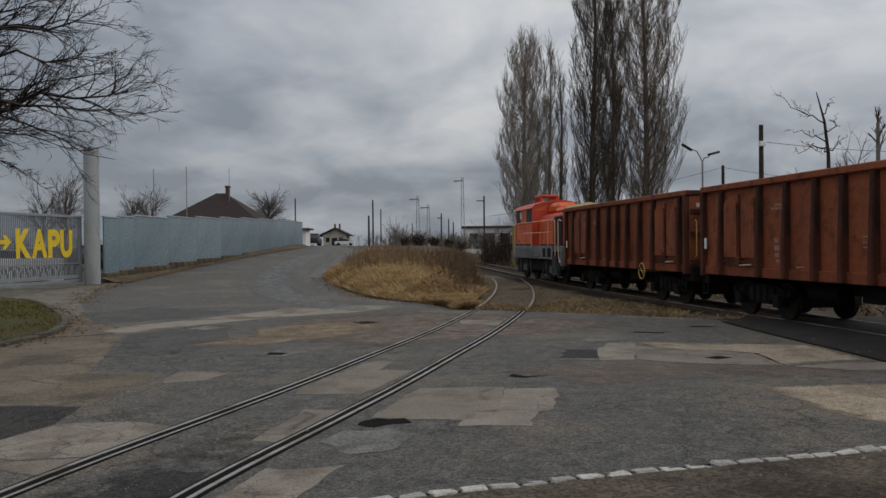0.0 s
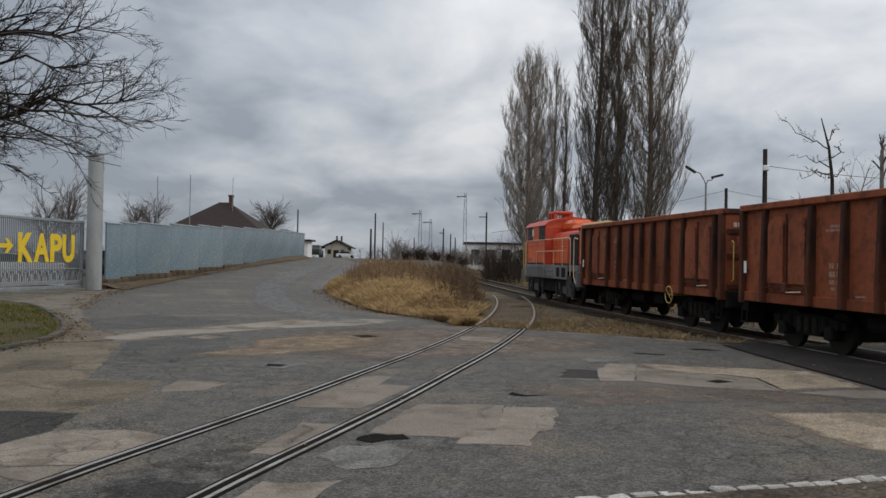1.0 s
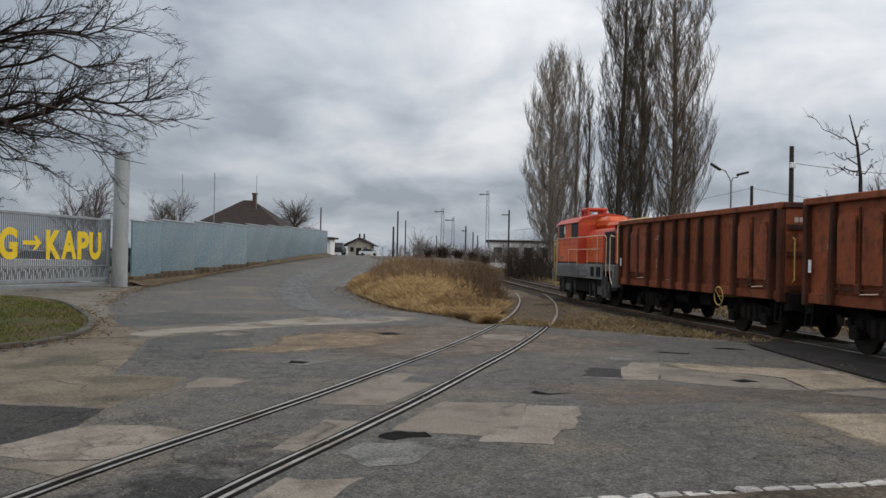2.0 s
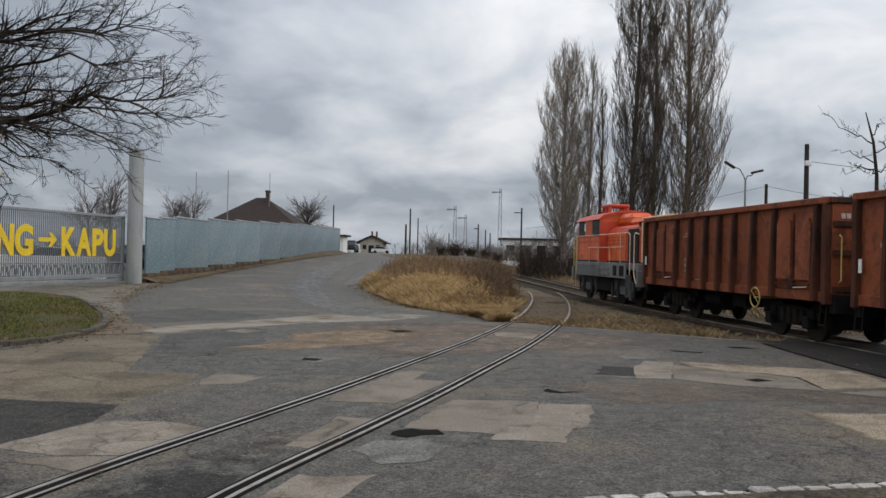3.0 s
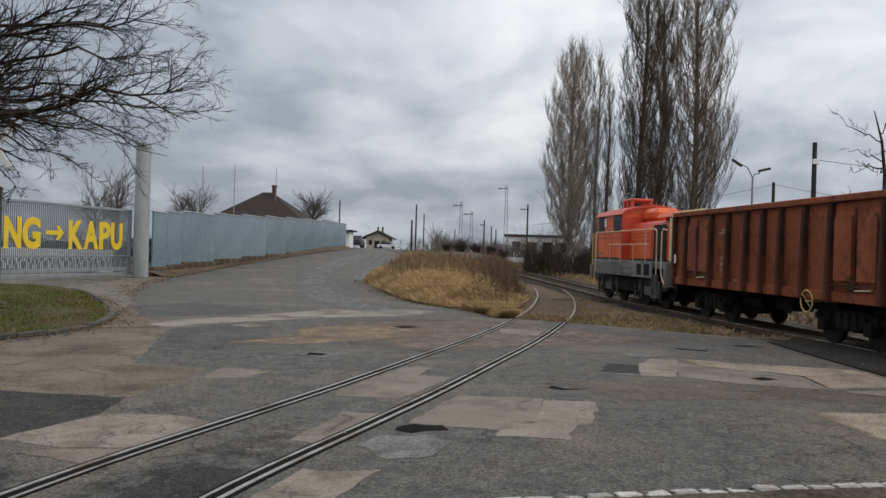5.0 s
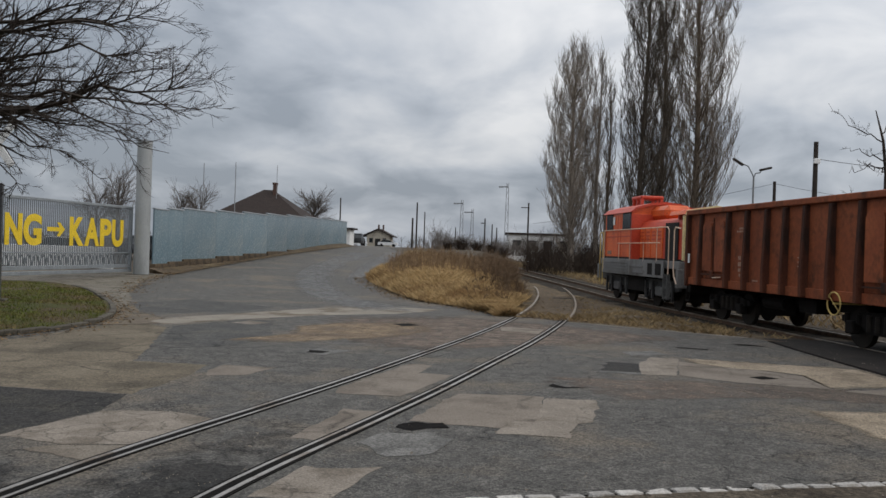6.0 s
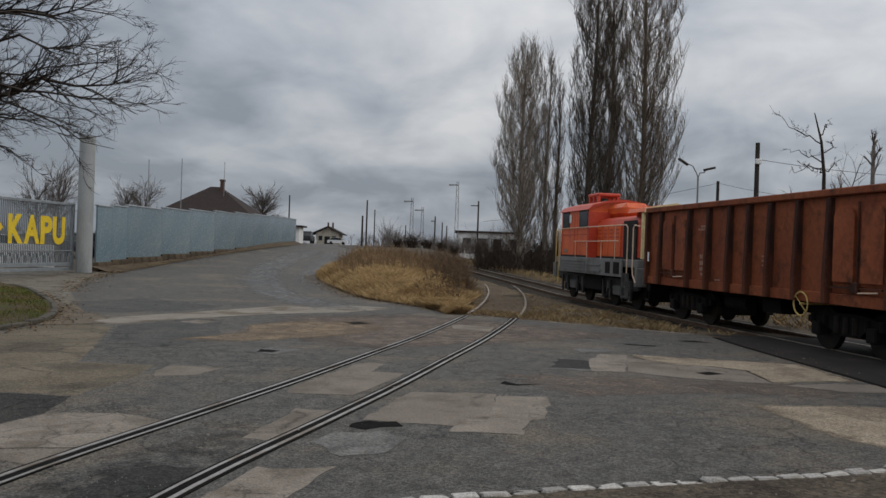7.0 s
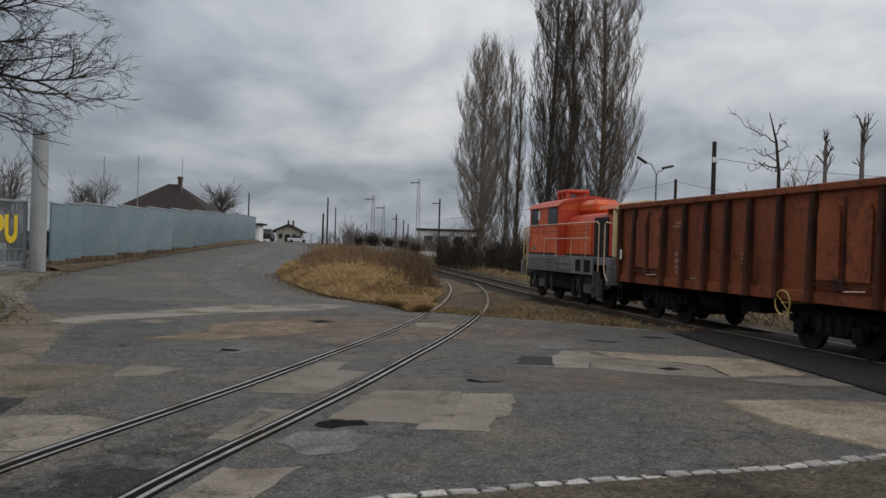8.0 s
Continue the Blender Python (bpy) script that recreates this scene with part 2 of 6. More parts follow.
# ballast and crossing panel near black: shade under the train is in the colour
BALLAST = mat("dark_ballast", (0.015, 0.013, 0.009), (0.032, 0.025, 0.019), 5.0, 25, 0.97, c=(0.045, 0.035, 0.024), c_scale=0.7, bump=1.0, dist=0.05, pebble=14, pebble_amount=0.50)
PANEL_SHADE = mat("crossing_panel", (0.018, 0.015, 0.014), (0.028, 0.025, 0.022), 2.0, 40, 0.85, c=(0.037, 0.031, 0.026), c_scale=0.6, bump=0.4)
GAP = mat("dark_joint", (0.006, 0.0055, 0.005), (0.011, 0.010, 0.009), 5, 30, 0.98, spec=0.08)
RAIL = mat("rail_steel", (0.288, 0.270, 0.252), (0.389, 0.367, 0.346), 6, 60, 0.45, metal=0.6, bump=0.1, c=(0.194, 0.155, 0.119), c_scale=1.2, spec=0.45)
RAIL_RUST = mat("rail_rust", (0.08, 0.05, 0.035), (0.14, 0.09, 0.06), 6, 60, 0.8, metal=0.3)
SLEEPER = mat("old_sleeper", (0.035, 0.028, 0.021), (0.059, 0.048, 0.035), 8, 50, 0.95, stretch=(1, 6, 1), per_object=0.2)
SETT = mat("granite_sett", (0.311, 0.297, 0.277), (0.459, 0.439, 0.412), 7, 60, 0.9, per_object=0.3, c=(0.216, 0.196, 0.169), c_scale=3.0, contrast=0.3)
KERB = mat("old_kerb", (0.072, 0.064, 0.051), (0.115, 0.102, 0.083), 3, 40, 0.95, c=(0.047, 0.043, 0.029), c_scale=1.5, per_object=0.25, contrast=0.35)
WALL_BLUE = mat("blue_grey_sheet", (0.118, 0.182, 0.218), (0.148, 0.214, 0.25), 0.5, 12, 0.26, bump=0.02, c=(0.20, 0.25, 0.268), c_scale=0.35, c_edge=(0.45, 0.75), per_object=0.1, contrast=0.015, spec=0.45)
WALL_CAP = mat("grey_cap", (0.30, 0.33, 0.36), (0.36, 0.39, 0.41), 2, 20, 0.5)
PLINTH = mat("plinth_block", (0.096, 0.068, 0.044), (0.152, 0.116, 0.076), 4, 30, 0.95, c=(0.056, 0.044, 0.032), c_scale=1.5, per_object=0.25)
POST_PALE = mat("weathered_concrete", (0.300, 0.316, 0.320), (0.365, 0.378, 0.378), 1.5, 30, 0.8, c=(0.25, 0.262, 0.262), c_scale=0.7, stretch=(1, 1, 0.3), contrast=0.06, bump=0.12)
GALV = mat("galvanised_steel", (0.240, 0.264, 0.280), (0.312, 0.336, 0.352), 3, 40, 0.5, metal=0.35, bump=0.05, spec=0.45)
BAR = mat("bar_steel", (0.16, 0.175, 0.185), (0.21, 0.225, 0.235), 3, 40, 0.5, metal=0.2, bump=0.05)
YELLOW = mat("yellow_paint", (0.72, 0.50, 0.02), (0.82, 0.58, 0.03), 2, 30, 0.5, bump=0.05, spec=0.45)
WAGON = mat("rusty_brown_paint", (0.21, 0.058, 0.026), (0.30, 0.088, 0.036), 1.1, 9, 0.68, c=(0.085, 0.030, 0.016), c_scale=2.3, c_edge=(0.5, 0.7), bump=0.1, dist=0.02, stretch=(1, 1, 0.85), contrast=0.14, per_object=0.14)
# darker copy of the wagon brown: the ribs' shade is put into the colour
WAGON_SHADE = mat("wagon_brown_shaded", (0.062, 0.023, 0.014), (0.105, 0.037, 0.021), 2.5, 30, 0.78, c=(0.035, 0.018, 0.013), c_scale=1.6, bump=0.15, stretch=(1, 1, 0.4))
UNDER = mat("underframe_black", (0.007, 0.006, 0.005), (0.014, 0.011, 0.010), 4, 30, 0.85)
WHEEL = mat("wheel_steel", (0.013, 0.011, 0.009), (0.030, 0.024, 0.019), 4, 30, 0.7, metal=0.3)
STENCIL = mat("stencil_paint", (0.20, 0.10, 0.07), (0.40, 0.27, 0.20), 16, 60, 0.8)
CHALK = mat("white_stencil", (0.42, 0.36, 0.31), (0.62, 0.56, 0.5), 14, 60, 0.8)
WHITE = mat("white_paint", (0.74, 0.74, 0.73), (0.83, 0.83, 0.82), 3, 30, 0.6)
RING = mat("ring_yellow", (0.50, 0.36, 0.12), (0.62, 0.46, 0.17), 4, 30, 0.6)
RED = mat("loco_red", (0.66, 0.112, 0.026), (0.76, 0.148, 0.034), 1.2, 20, 0.42, c=(0.46, 0.068, 0.024), c_scale=0.9, c_edge=(0.5, 0.75), bump=0.05, spec=0.45)
RED_DEEP = mat("loco_red_roof", (0.46, 0.052, 0.024), (0.54, 0.066, 0.028), 1.5, 20, 0.45, bump=0.05, spec=0.45)
LOCO_GREY = mat("loco_grey", (0.167, 0.167, 0.167), (0.220, 0.220, 0.216), 2, 25, 0.6, c=(0.114, 0.106, 0.097), c_scale=1.0)
GREY_DIRTY = mat("dirty_grey_steel", (0.075, 0.075, 0.074), (0.135, 0.134, 0.13), 3, 25, 0.7)
BOGIE_GREY = mat("oily_bogie_steel", (0.03, 0.03, 0.03), (0.07, 0.07, 0.07), 5, 25, 0.6, c=(0.016, 0.015, 0.014), c_scale=2.5)
CREAM = mat("cream_paint", (0.66, 0.52, 0.26), (0.75, 0.62, 0.34), 2, 25, 0.5)
RAILING = mat("railing_paint", (0.62, 0.45, 0.33), (0.72, 0.55, 0.42), 3, 25, 0.5)
BLACK = mat("black_grille", (0.012, 0.012, 0.012), (0.025, 0.024, 0.023), 4, 30, 0.7)
BARK = mat("dark_bark", (0.028, 0.022, 0.018), (0.055, 0.043, 0.035), 3, 30, 0.95, bump=0.4)
BARK_POPLAR = mat("poplar_bark", (0.185, 0.156, 0.13), (0.30, 0.255, 0.21), 1.0, 20, 0.95, bump=0, per_island=0.25)
BARK_POPLAR_DARK = mat("poplar_bark_dark", (0.057, 0.047, 0.038), (0.103, 0.085, 0.067), 1.0, 20, 0.95, bump=0, per_island=0.25)
BARK_POPLAR_MID = mat("poplar_bark_mid", (0.105, 0.083, 0.064), (0.185, 0.148, 0.112), 1.0, 20, 0.95, bump=0, per_island=0.3)
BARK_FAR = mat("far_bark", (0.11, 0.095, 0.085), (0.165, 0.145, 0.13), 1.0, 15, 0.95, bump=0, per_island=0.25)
BRUSH = mat("brush_twigs", (0.031, 0.022, 0.017), (0.059, 0.043, 0.031), 0.6, 10, 0.95, bump=0, per_island=0.35)
DULL_STRAW = mat("dull_straw", (0.19, 0.134, 0.068), (0.31, 0.225, 0.118), 1.0, 20, 0.95, bump=0, per_island=0.4)
SCRUB = mat("scrub_twigs", (0.10, 0.066, 0.04), (0.16, 0.108, 0.066), 0.6, 10, 0.95, bump=0, per_island=0.35)
POLE = mat("tarred_pole", (0.03, 0.025, 0.022), (0.06, 0.05, 0.043), 3, 30, 0.9)
MAST = mat("mast_steel", (0.24, 0.25, 0.26), (0.32, 0.33, 0.34), 3, 30, 0.6, metal=0.3)
ROOF = mat("roof_tiles", (0.028, 0.021, 0.019), (0.045, 0.034, 0.03), 3, 25, 0.9, per_object=0.05)
PLASTER = mat("plaster", (0.42, 0.38, 0.31), (0.52, 0.47, 0.39), 1.0, 20, 0.9, c=(0.34, 0.31, 0.26), c_scale=0.7)
BRICK = mat("chimney_brick", (0.085, 0.052, 0.042), (0.13, 0.082, 0.066), 5, 25, 0.9)
CAR_WHITE = mat("car_white", (0.62, 0.63, 0.64), (0.72, 0.73, 0.74), 1, 15, 0.3, bump=0, spec=0.45)
CAR_BLUE = mat("car_blue", (0.04, 0.10, 0.25), (0.06, 0.13, 0.3), 1, 15, 0.3, bump=0, spec=0.45)
CAR_DARK = mat("car_dark", (0.025, 0.027, 0.03), (0.04, 0.042, 0.045), 1, 15, 0.3, bump=0, spec=0.45)
GLASS = mat("dark_glass", (0.018, 0.021, 0.024), (0.026, 0.03, 0.034), 1, 10, 0.15, bump=0, spec=0.25)
# pale grey in place of bark colour: distance haze painted on the far woods
HAZE = mat("haze_grey_woods", (0.15, 0.145, 0.14), (0.2, 0.19, 0.18), 0.3, 3, 1.0, bump=0, per_island=0.2)


# ---- mesh helpers ----
def obj(name, bm, material, smooth=False):
    me = bpy.data.meshes.new(name)
    bm.to_mesh(me)
    bm.free()
    if smooth:
        for p in me.polygons:
            p.use_smooth = True
    me.materials.append(material)
    return new(name, me)


def part(name, bm, material, parent, label="", smooth=False):
    ob = obj(name, bm, material, smooth)
    ob.parent = parent
    return tagged(ob, label) if label else ob


def share(name, me, parent, m):
    ob = new(name, me)
    ob.parent = parent
    ob.matrix_basis = m
    return ob


def thing(name, label, category, m=None, group="", kind=""):
    ob = new(name)
    ob.empty_display_size = 0.2
    if m is not None:
        ob.matrix_basis = m
    return tagged(ob, label, category, group, kind)


def mesh(name, bm, material):
    me = bpy.data.meshes.new(name)
    bm.to_mesh(me)
    bm.free()
    me.materials.append(material)
    return me


def box(bm, x0, x1, y0, y1, z0, z1, bevel=0.0, m=None):
    vs = [bm.verts.new((x, y, z)) for z in (z0, z1) for y in (y0, y1) for x in (x0, x1)]
    fs = [bm.faces.new([vs[i] for i in f]) for f in ((0, 2, 3, 1), (4, 5, 7, 6), (0, 1, 5, 4), (2, 6, 7, 3), (0, 4, 6, 2), (1, 3, 7, 5))]
    if bevel:
        es = list({e for f in fs for e in f.edges})
        out = bmesh.ops.bevel(bm, geom=es, offset=bevel, segments=1, affect="EDGES")
        vs = list({v for f in out["faces"] for v in f.verts} | {v for v in vs if v.is_valid})
    if m is not None:
        bmesh.ops.transform(bm, matrix=m, verts=vs)
    return bm


def rod(bm, p, q, r, r2=None, n=8, caps=True):
    p, q = Vector(p), Vector(q)
    d = (q - p).normalized()
    u = d.orthogonal().normalized()
    v = d.cross(u)
    r2 = r if r2 is None else r2
    rings = []
    for c, rad in ((p, r), (q, r2)):
        rings.append([bm.verts.new(c + (u * math.cos(a) + v * math.sin(a)) * rad) for a in (2 * math.pi * k / n for k in range(n))])
    for k in range(n):
        bm.faces.new((rings[0][k], rings[0][(k + 1) % n], rings[1][(k + 1) % n], rings[1][k]))
    if caps:
        bm.faces.new(rings[0][::-1])
        bm.faces.new(rings[1])
    return bm


def pipe(bm, pts, r, n=6):
    for p, q in zip(pts, pts[1:]):
        rod(bm, p, q, r, n=n)
    return bm


def prism(bm, outline, axis, a, b):
    """Extrude an outline of 2D points along an axis from a to b."""
    def place(u, v, w):
        return {"x": (w, u, v), "y": (u, w, v), "z": (u, v, w)}[axis]
    lo = [bm.verts.new(place(u, v, a)) for u, v in outline]
    hi = [bm.verts.new(place(u, v, b)) for u, v in outline]
    n = len(outline)
    bm.faces.new(lo[::-1])
    bm.faces.new(hi)
    for k in range(n):
        bm.faces.new((lo[k], lo[(k + 1) % n], hi[(k + 1) % n], hi[k]))
    bmesh.ops.recalc_face_normals(bm, faces=bm.faces)
    return bm


def sweep(bm, pts, y0, y1, z0, z1):
    """A bar along a line of (x, y, z) points, between two offsets to the left and two heights."""
    rings = []
    for i, p in enumerate(pts):
        a, b = pts[max(i - 1, 0)], pts[min(i + 1, len(pts) - 1)]
        d = Vector((b[0] - a[0], b[1] - a[1])).normalized()
        nx, ny = -d.y, d.x
        rings.append([bm.verts.new((p[0] + nx * o, p[1] + ny * o, p[2] + h)) for o, h in ((y0, z0), (y1, z0), (y1, z1), (y0, z1))])
    for r, s in zip(rings, rings[1:]):
        for k in range(4):
            bm.faces.new((r[k], s[k], s[(k + 1) % 4], r[(k + 1) % 4]))
    bm.faces.new(rings[0])
    bm.faces.new(rings[-1][::-1])
    return bm


def along(knots, t):
    """Smooth value at t through (t, value) knots."""
    ts = [k[0] for k in knots]
    if t <= ts[0]:
        return knots[0][1]
    if t >= ts[-1]:
        return knots[-1][1]
    i = max(k for k in range(len(ts) - 1) if ts[k] <= t)
    def slope(k):
        a, b = max(k - 1, 0), min(k + 1, len(ts) - 1)
        return (knots[b][1] - knots[a][1]) / (ts[b] - ts[a])
    h = ts[i + 1] - ts[i]
    u = (t - ts[i]) / h
    return ((2 * u**3 - 3 * u**2 + 1) * knots[i][1] + (u**3 - 2 * u**2 + u) * h * slope(i)
            + (-2 * u**3 + 3 * u**2) * knots[i + 1][1] + (u**3 - u**2) * h * slope(i + 1))


def smooth(a, b, x):
    u = min(max((x - a) / (b - a), 0), 1)
    return u * u * (3 - 2 * u)


def tubes(name, segs, material, sides=3):
    """One mesh of many tapered sticks: rows of p, q (3 numbers each), r at p, r at q."""
    s = np.asarray(segs, float)
    p, q, r0, r1 = s[:, :3], s[:, 3:6], s[:, 6], s[:, 7]
    d = q - p
    d /= np.linalg.norm(d, axis=1)[:, None] + 1e-9
    ref = np.where(np.abs(d[:, 2:3]) > 0.9, [[1.0, 0, 0]], [[0, 0, 1.0]])
    u = np.cross(d, ref)
    u /= np.linalg.norm(u, axis=1)[:, None]
    v = np.cross(d, u)
    rings = []
    for c, r in ((p, r0), (q, r1)):
        for k in range(sides):
            a = 2 * math.pi * k / sides
            rings.append(c + (u * math.cos(a) + v * math.sin(a)) * r[:, None])
    verts = np.stack(rings, 1).reshape(-1, 3)
    base = np.arange(len(s))[:, None] * 2 * sides
    quads = np.array([[k, (k + 1) % sides, sides + (k + 1) % sides, sides + k] for k in range(sides)])
    faces = (base[:, :, None] + quads[None]).reshape(-1, 4)
    me = bpy.data.meshes.new(name)
    me.from_pydata(verts.tolist(), [], faces.tolist())
    me.materials.append(material)
    return new(name, me)


def blades(name, roots, heights, width, lean, material, rng):
    """One mesh of many grass blades, a bent pair of triangles each."""
    roots, h = np.asarray(roots, float), np.asarray(heights, float)
    n = len(roots)
    a, b = rng.uniform(0, 2 * math.pi, n), rng.uniform(0, 2 * math.pi, n)
    side = np.stack([np.cos(a), np.sin(a), 0 * a], 1) * width / 2
    over = np.stack([np.cos(b), np.sin(b), 0 * b], 1) * (h * lean * rng.uniform(0.3, 1.3, n))[:, None]
    up = np.stack([0 * h, 0 * h, h], 1)
    verts = np.stack([roots - side, roots + side, roots + over * 0.4 + up * 0.6 + side * 0.7, roots + over + up], 1).reshape(-1, 3)
    k = np.arange(n)[:, None] * 4
    faces = np.concatenate([k + [[0, 1, 2]], k + [[0, 2, 3]]], 0)
    me = bpy.data.meshes.new(name)
    me.from_pydata(verts.tolist(), [], faces.tolist())
    me.materials.append(material)
    return new(name, me)


# ---- plan: the tracks, the ground's height, the road's two edges ----
def track_x(y):
    return 9.26 - 0.155 * (y - 20)


def rail_z(y):
    """The line climbs gently past the crossing."""
    return 0.018 * max(y - 38, 0)


SIDING = [(3, -3.35), (6.4, -2.7), (9.2, -1.9), (11.3, -1.3), (14.4, -0.5), (17.2, 0.22), (20, 0.86), (23, 1.47), (26, 2.0), (29, 2.42), (33, 2.85), (38, 3.25), (44, 3.5), (50, 3.45), (56, 3.2), (62, 2.9), (72, 2.2), (90, 0.2)]
ROAD_R = [(3.0, -9.0), (4.5, -5.3), (6.3, 0.0), (7.6, 4.1), (8.5, 6.9), (10, 7.05), (13, 7.05), (16, 6.88), (18.3, 6.78), (19.6, 6.8), (20.4, 6.5), (21.3, 5.1), (22.2, 3.8), (23.1, 2.4), (23.8, 1.5), (24.3, 0.5), (25.4, -0.1), (26.8, -0.75), (28.3, -1.8), (30, -2.8), (36.8, -4.9), (42, -6.3), (49, -7.2), (60, -7.4), (75, -8.2), (100, -10.5), (140, -16), (220, -27)]
VERGE_R = [(3.0, -13.5), (10, -11.5), (13, -9.9), (15, -9.1), (16.6, -8.7), (18.8, -8.9), (21.9, -10.2), (25, -12.0), (28.4, -14.2), (31, -16.5), (33, -19)]
ROAD_L = [(3.0, -13.5), (10, -11.5), (13, -9.9), (15, -9.1), (16.6, -8.7), (18.8, -8.9), (21.9, -10.0), (25, -11.2), (28.4, -12.8), (31, -13.8), (35, -15.0), (40, -15.7), (55, -15.9), (87, -14.4), (110, -17), (140, -23), (220, -38)]


def siding_x(y):
    return along(SIDING, y)


def height(x, y):
    """The lie of the land: level by the tracks, rising along the wall."""
    z = 2.0 * smooth(26, 96, y) * (1 - smooth(-16, 1.5, x))
    if y > 96:
        z = max(z, 1.9 * (1 - smooth(-2, 8, x)))
    return z


def ground_z(x, y):
    z = height(x, y) - 0.035
    z = max(z, rail_z(min(y, 100)) * smooth(7, 3, abs(x - track_x(y))) - 0.06) if y > 38 else z
    if y > 19:
        d = min(abs(x - track_x(y)) / 2.6, abs(x - siding_x(y)) / 1.9 if y > 24 else 9)
        z -= 0.11 * (1 - smooth(0.75, 1.3, d)) * smooth(19, 24, y)
    return z + 0.03 * (noise.noise((x * 0.5, y * 0.5, 0)) if 1 < y < 60 else 0)


def sheet(name, xs_of, ys, cols, z_of, material):
    """A lofted sheet: for each y a row of x from xs_of(y)[0] to [1]."""
    bm = bmesh.new()
    rows = []
    for y in ys:
        a, b = xs_of(y)
        rows.append([bm.verts.new((x, y, z_of(x, y))) for x in (a + (b - a) * k / cols for k in range(cols + 1))])
    for r, s in zip(rows, rows[1:]):
        for k in range(cols):
            bm.faces.new((r[k], r[k + 1], s[k + 1], s[k]))
    return obj(name, bm, material, smooth=True)


def build_ground():
    def axis(lo, hi, fine, far):
        out, v, step = [], lo, fine
        while v < hi:
            out.append(v)
            v += step
        step = fine
        while v < far:
            out.append(v)
            step *= 1.35
            v += step
        return out + [far]
    pos = axis(0, 40, 0.7, 3500)
    xs = [-v for v in pos[:0:-1]] + pos
    ypos = axis(0, 75, 0.7, 4000)
    ys = [-v for v in axis(0, 10, 1.0, 3500)[:0:-1]] + ypos
    bm = bmesh.new()
    grid = [[bm.verts.new((x, y, ground_z(x, y))) for x in xs] for y in ys]
    for r, s in zip(grid, grid[1:]):
        for k in range(len(xs) - 1):
            bm.faces.new((r[k], r[k + 1], s[k + 1], s[k]))
    tagged(obj("ground", bm, DIRT, True), "bare brown earth with gravel and worn grass", "ground", kind="structure")


def span(a, b, step):
    n = max(int(round((b - a) / step)), 1)
    return [a + (b - a) * k / n for k in range(n + 1)]


def build_road():
    def edges(y):
        wob = 0.06 * noise.noise((0.0, y * 1.3, 4.0))
        return along(ROAD_L, y), along(ROAD_R, y) + wob
    ys = span(3.0, 30, 0.3) + span(30.6, 100, 0.8) + span(102, 220, 4)
    tagged(sheet("road", edges, ys, 26, height, ASPHALT),
           "patched grey asphalt road, cracked and dusty", "road", kind="structure")
    # wheel-polished bands, the glossy streaks put in as paler colour
    for a, w in (([(22.5, -3.4), (26, -5.2), (30, -7.2), (36, -9.2), (46, -11.3), (60, -12.6), (80, -12.9)], 3.2), ([(34, -5.6), (42, -7.7), (52, -9.0), (66, -9.8), (88, -11.2)], 2.6)):
        bm = bmesh.new()
        rim = bm.verts.layers.float.new("rim")
        rows = []
        for y in span(a[0][0], a[-1][0], 0.7):
            ends = min((y - a[0][0]) / 3, (a[-1][0] - y) / 6, 1)
            rows.append([bm.verts.new((along(a, y) + w * u, y, height(along(a, y) + w * u, y) + 0.005)) for u in (0, 0.3, 0.7, 1)])
            for v, u in zip(rows[-1], (0, 0.42, 0.42, 0)):
                v[rim] = u * ends
        for r, t in zip(rows, rows[1:]):
            for k in range(3):
                bm.faces.new((r[k], r[k + 1], t[k + 1], t[k]))
        tagged(obj("road_sheen", bm, ASPHALT_SHEEN), "polished wheel track in the asphalt, its sheen painted paler", "road", kind="structure")
    # panels round the train's rails where the road meets them, its shade painted in
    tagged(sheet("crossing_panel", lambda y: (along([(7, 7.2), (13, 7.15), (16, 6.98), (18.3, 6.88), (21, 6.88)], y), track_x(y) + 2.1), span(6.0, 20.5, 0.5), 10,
                 lambda x, y: -0.012, PANEL_SHADE), "crossing surface around the rails with the train's shade in its colour", "crossing panel", kind="structure")
    bm = bmesh.new()
    sweep(bm, [(along([(7, 7.12), (13, 7.06), (16, 6.89), (18.3, 6.79), (20, 6.79)], y), y, 0.0) for y in span(7, 19.6, 0.6)], -0.05, 0.06, -0.02, 0.008)
    tagged(obj("road_joint", bm, GAP), "dark open joint along the crossing's edge", "joint", kind="structure")


LAYER = [0]


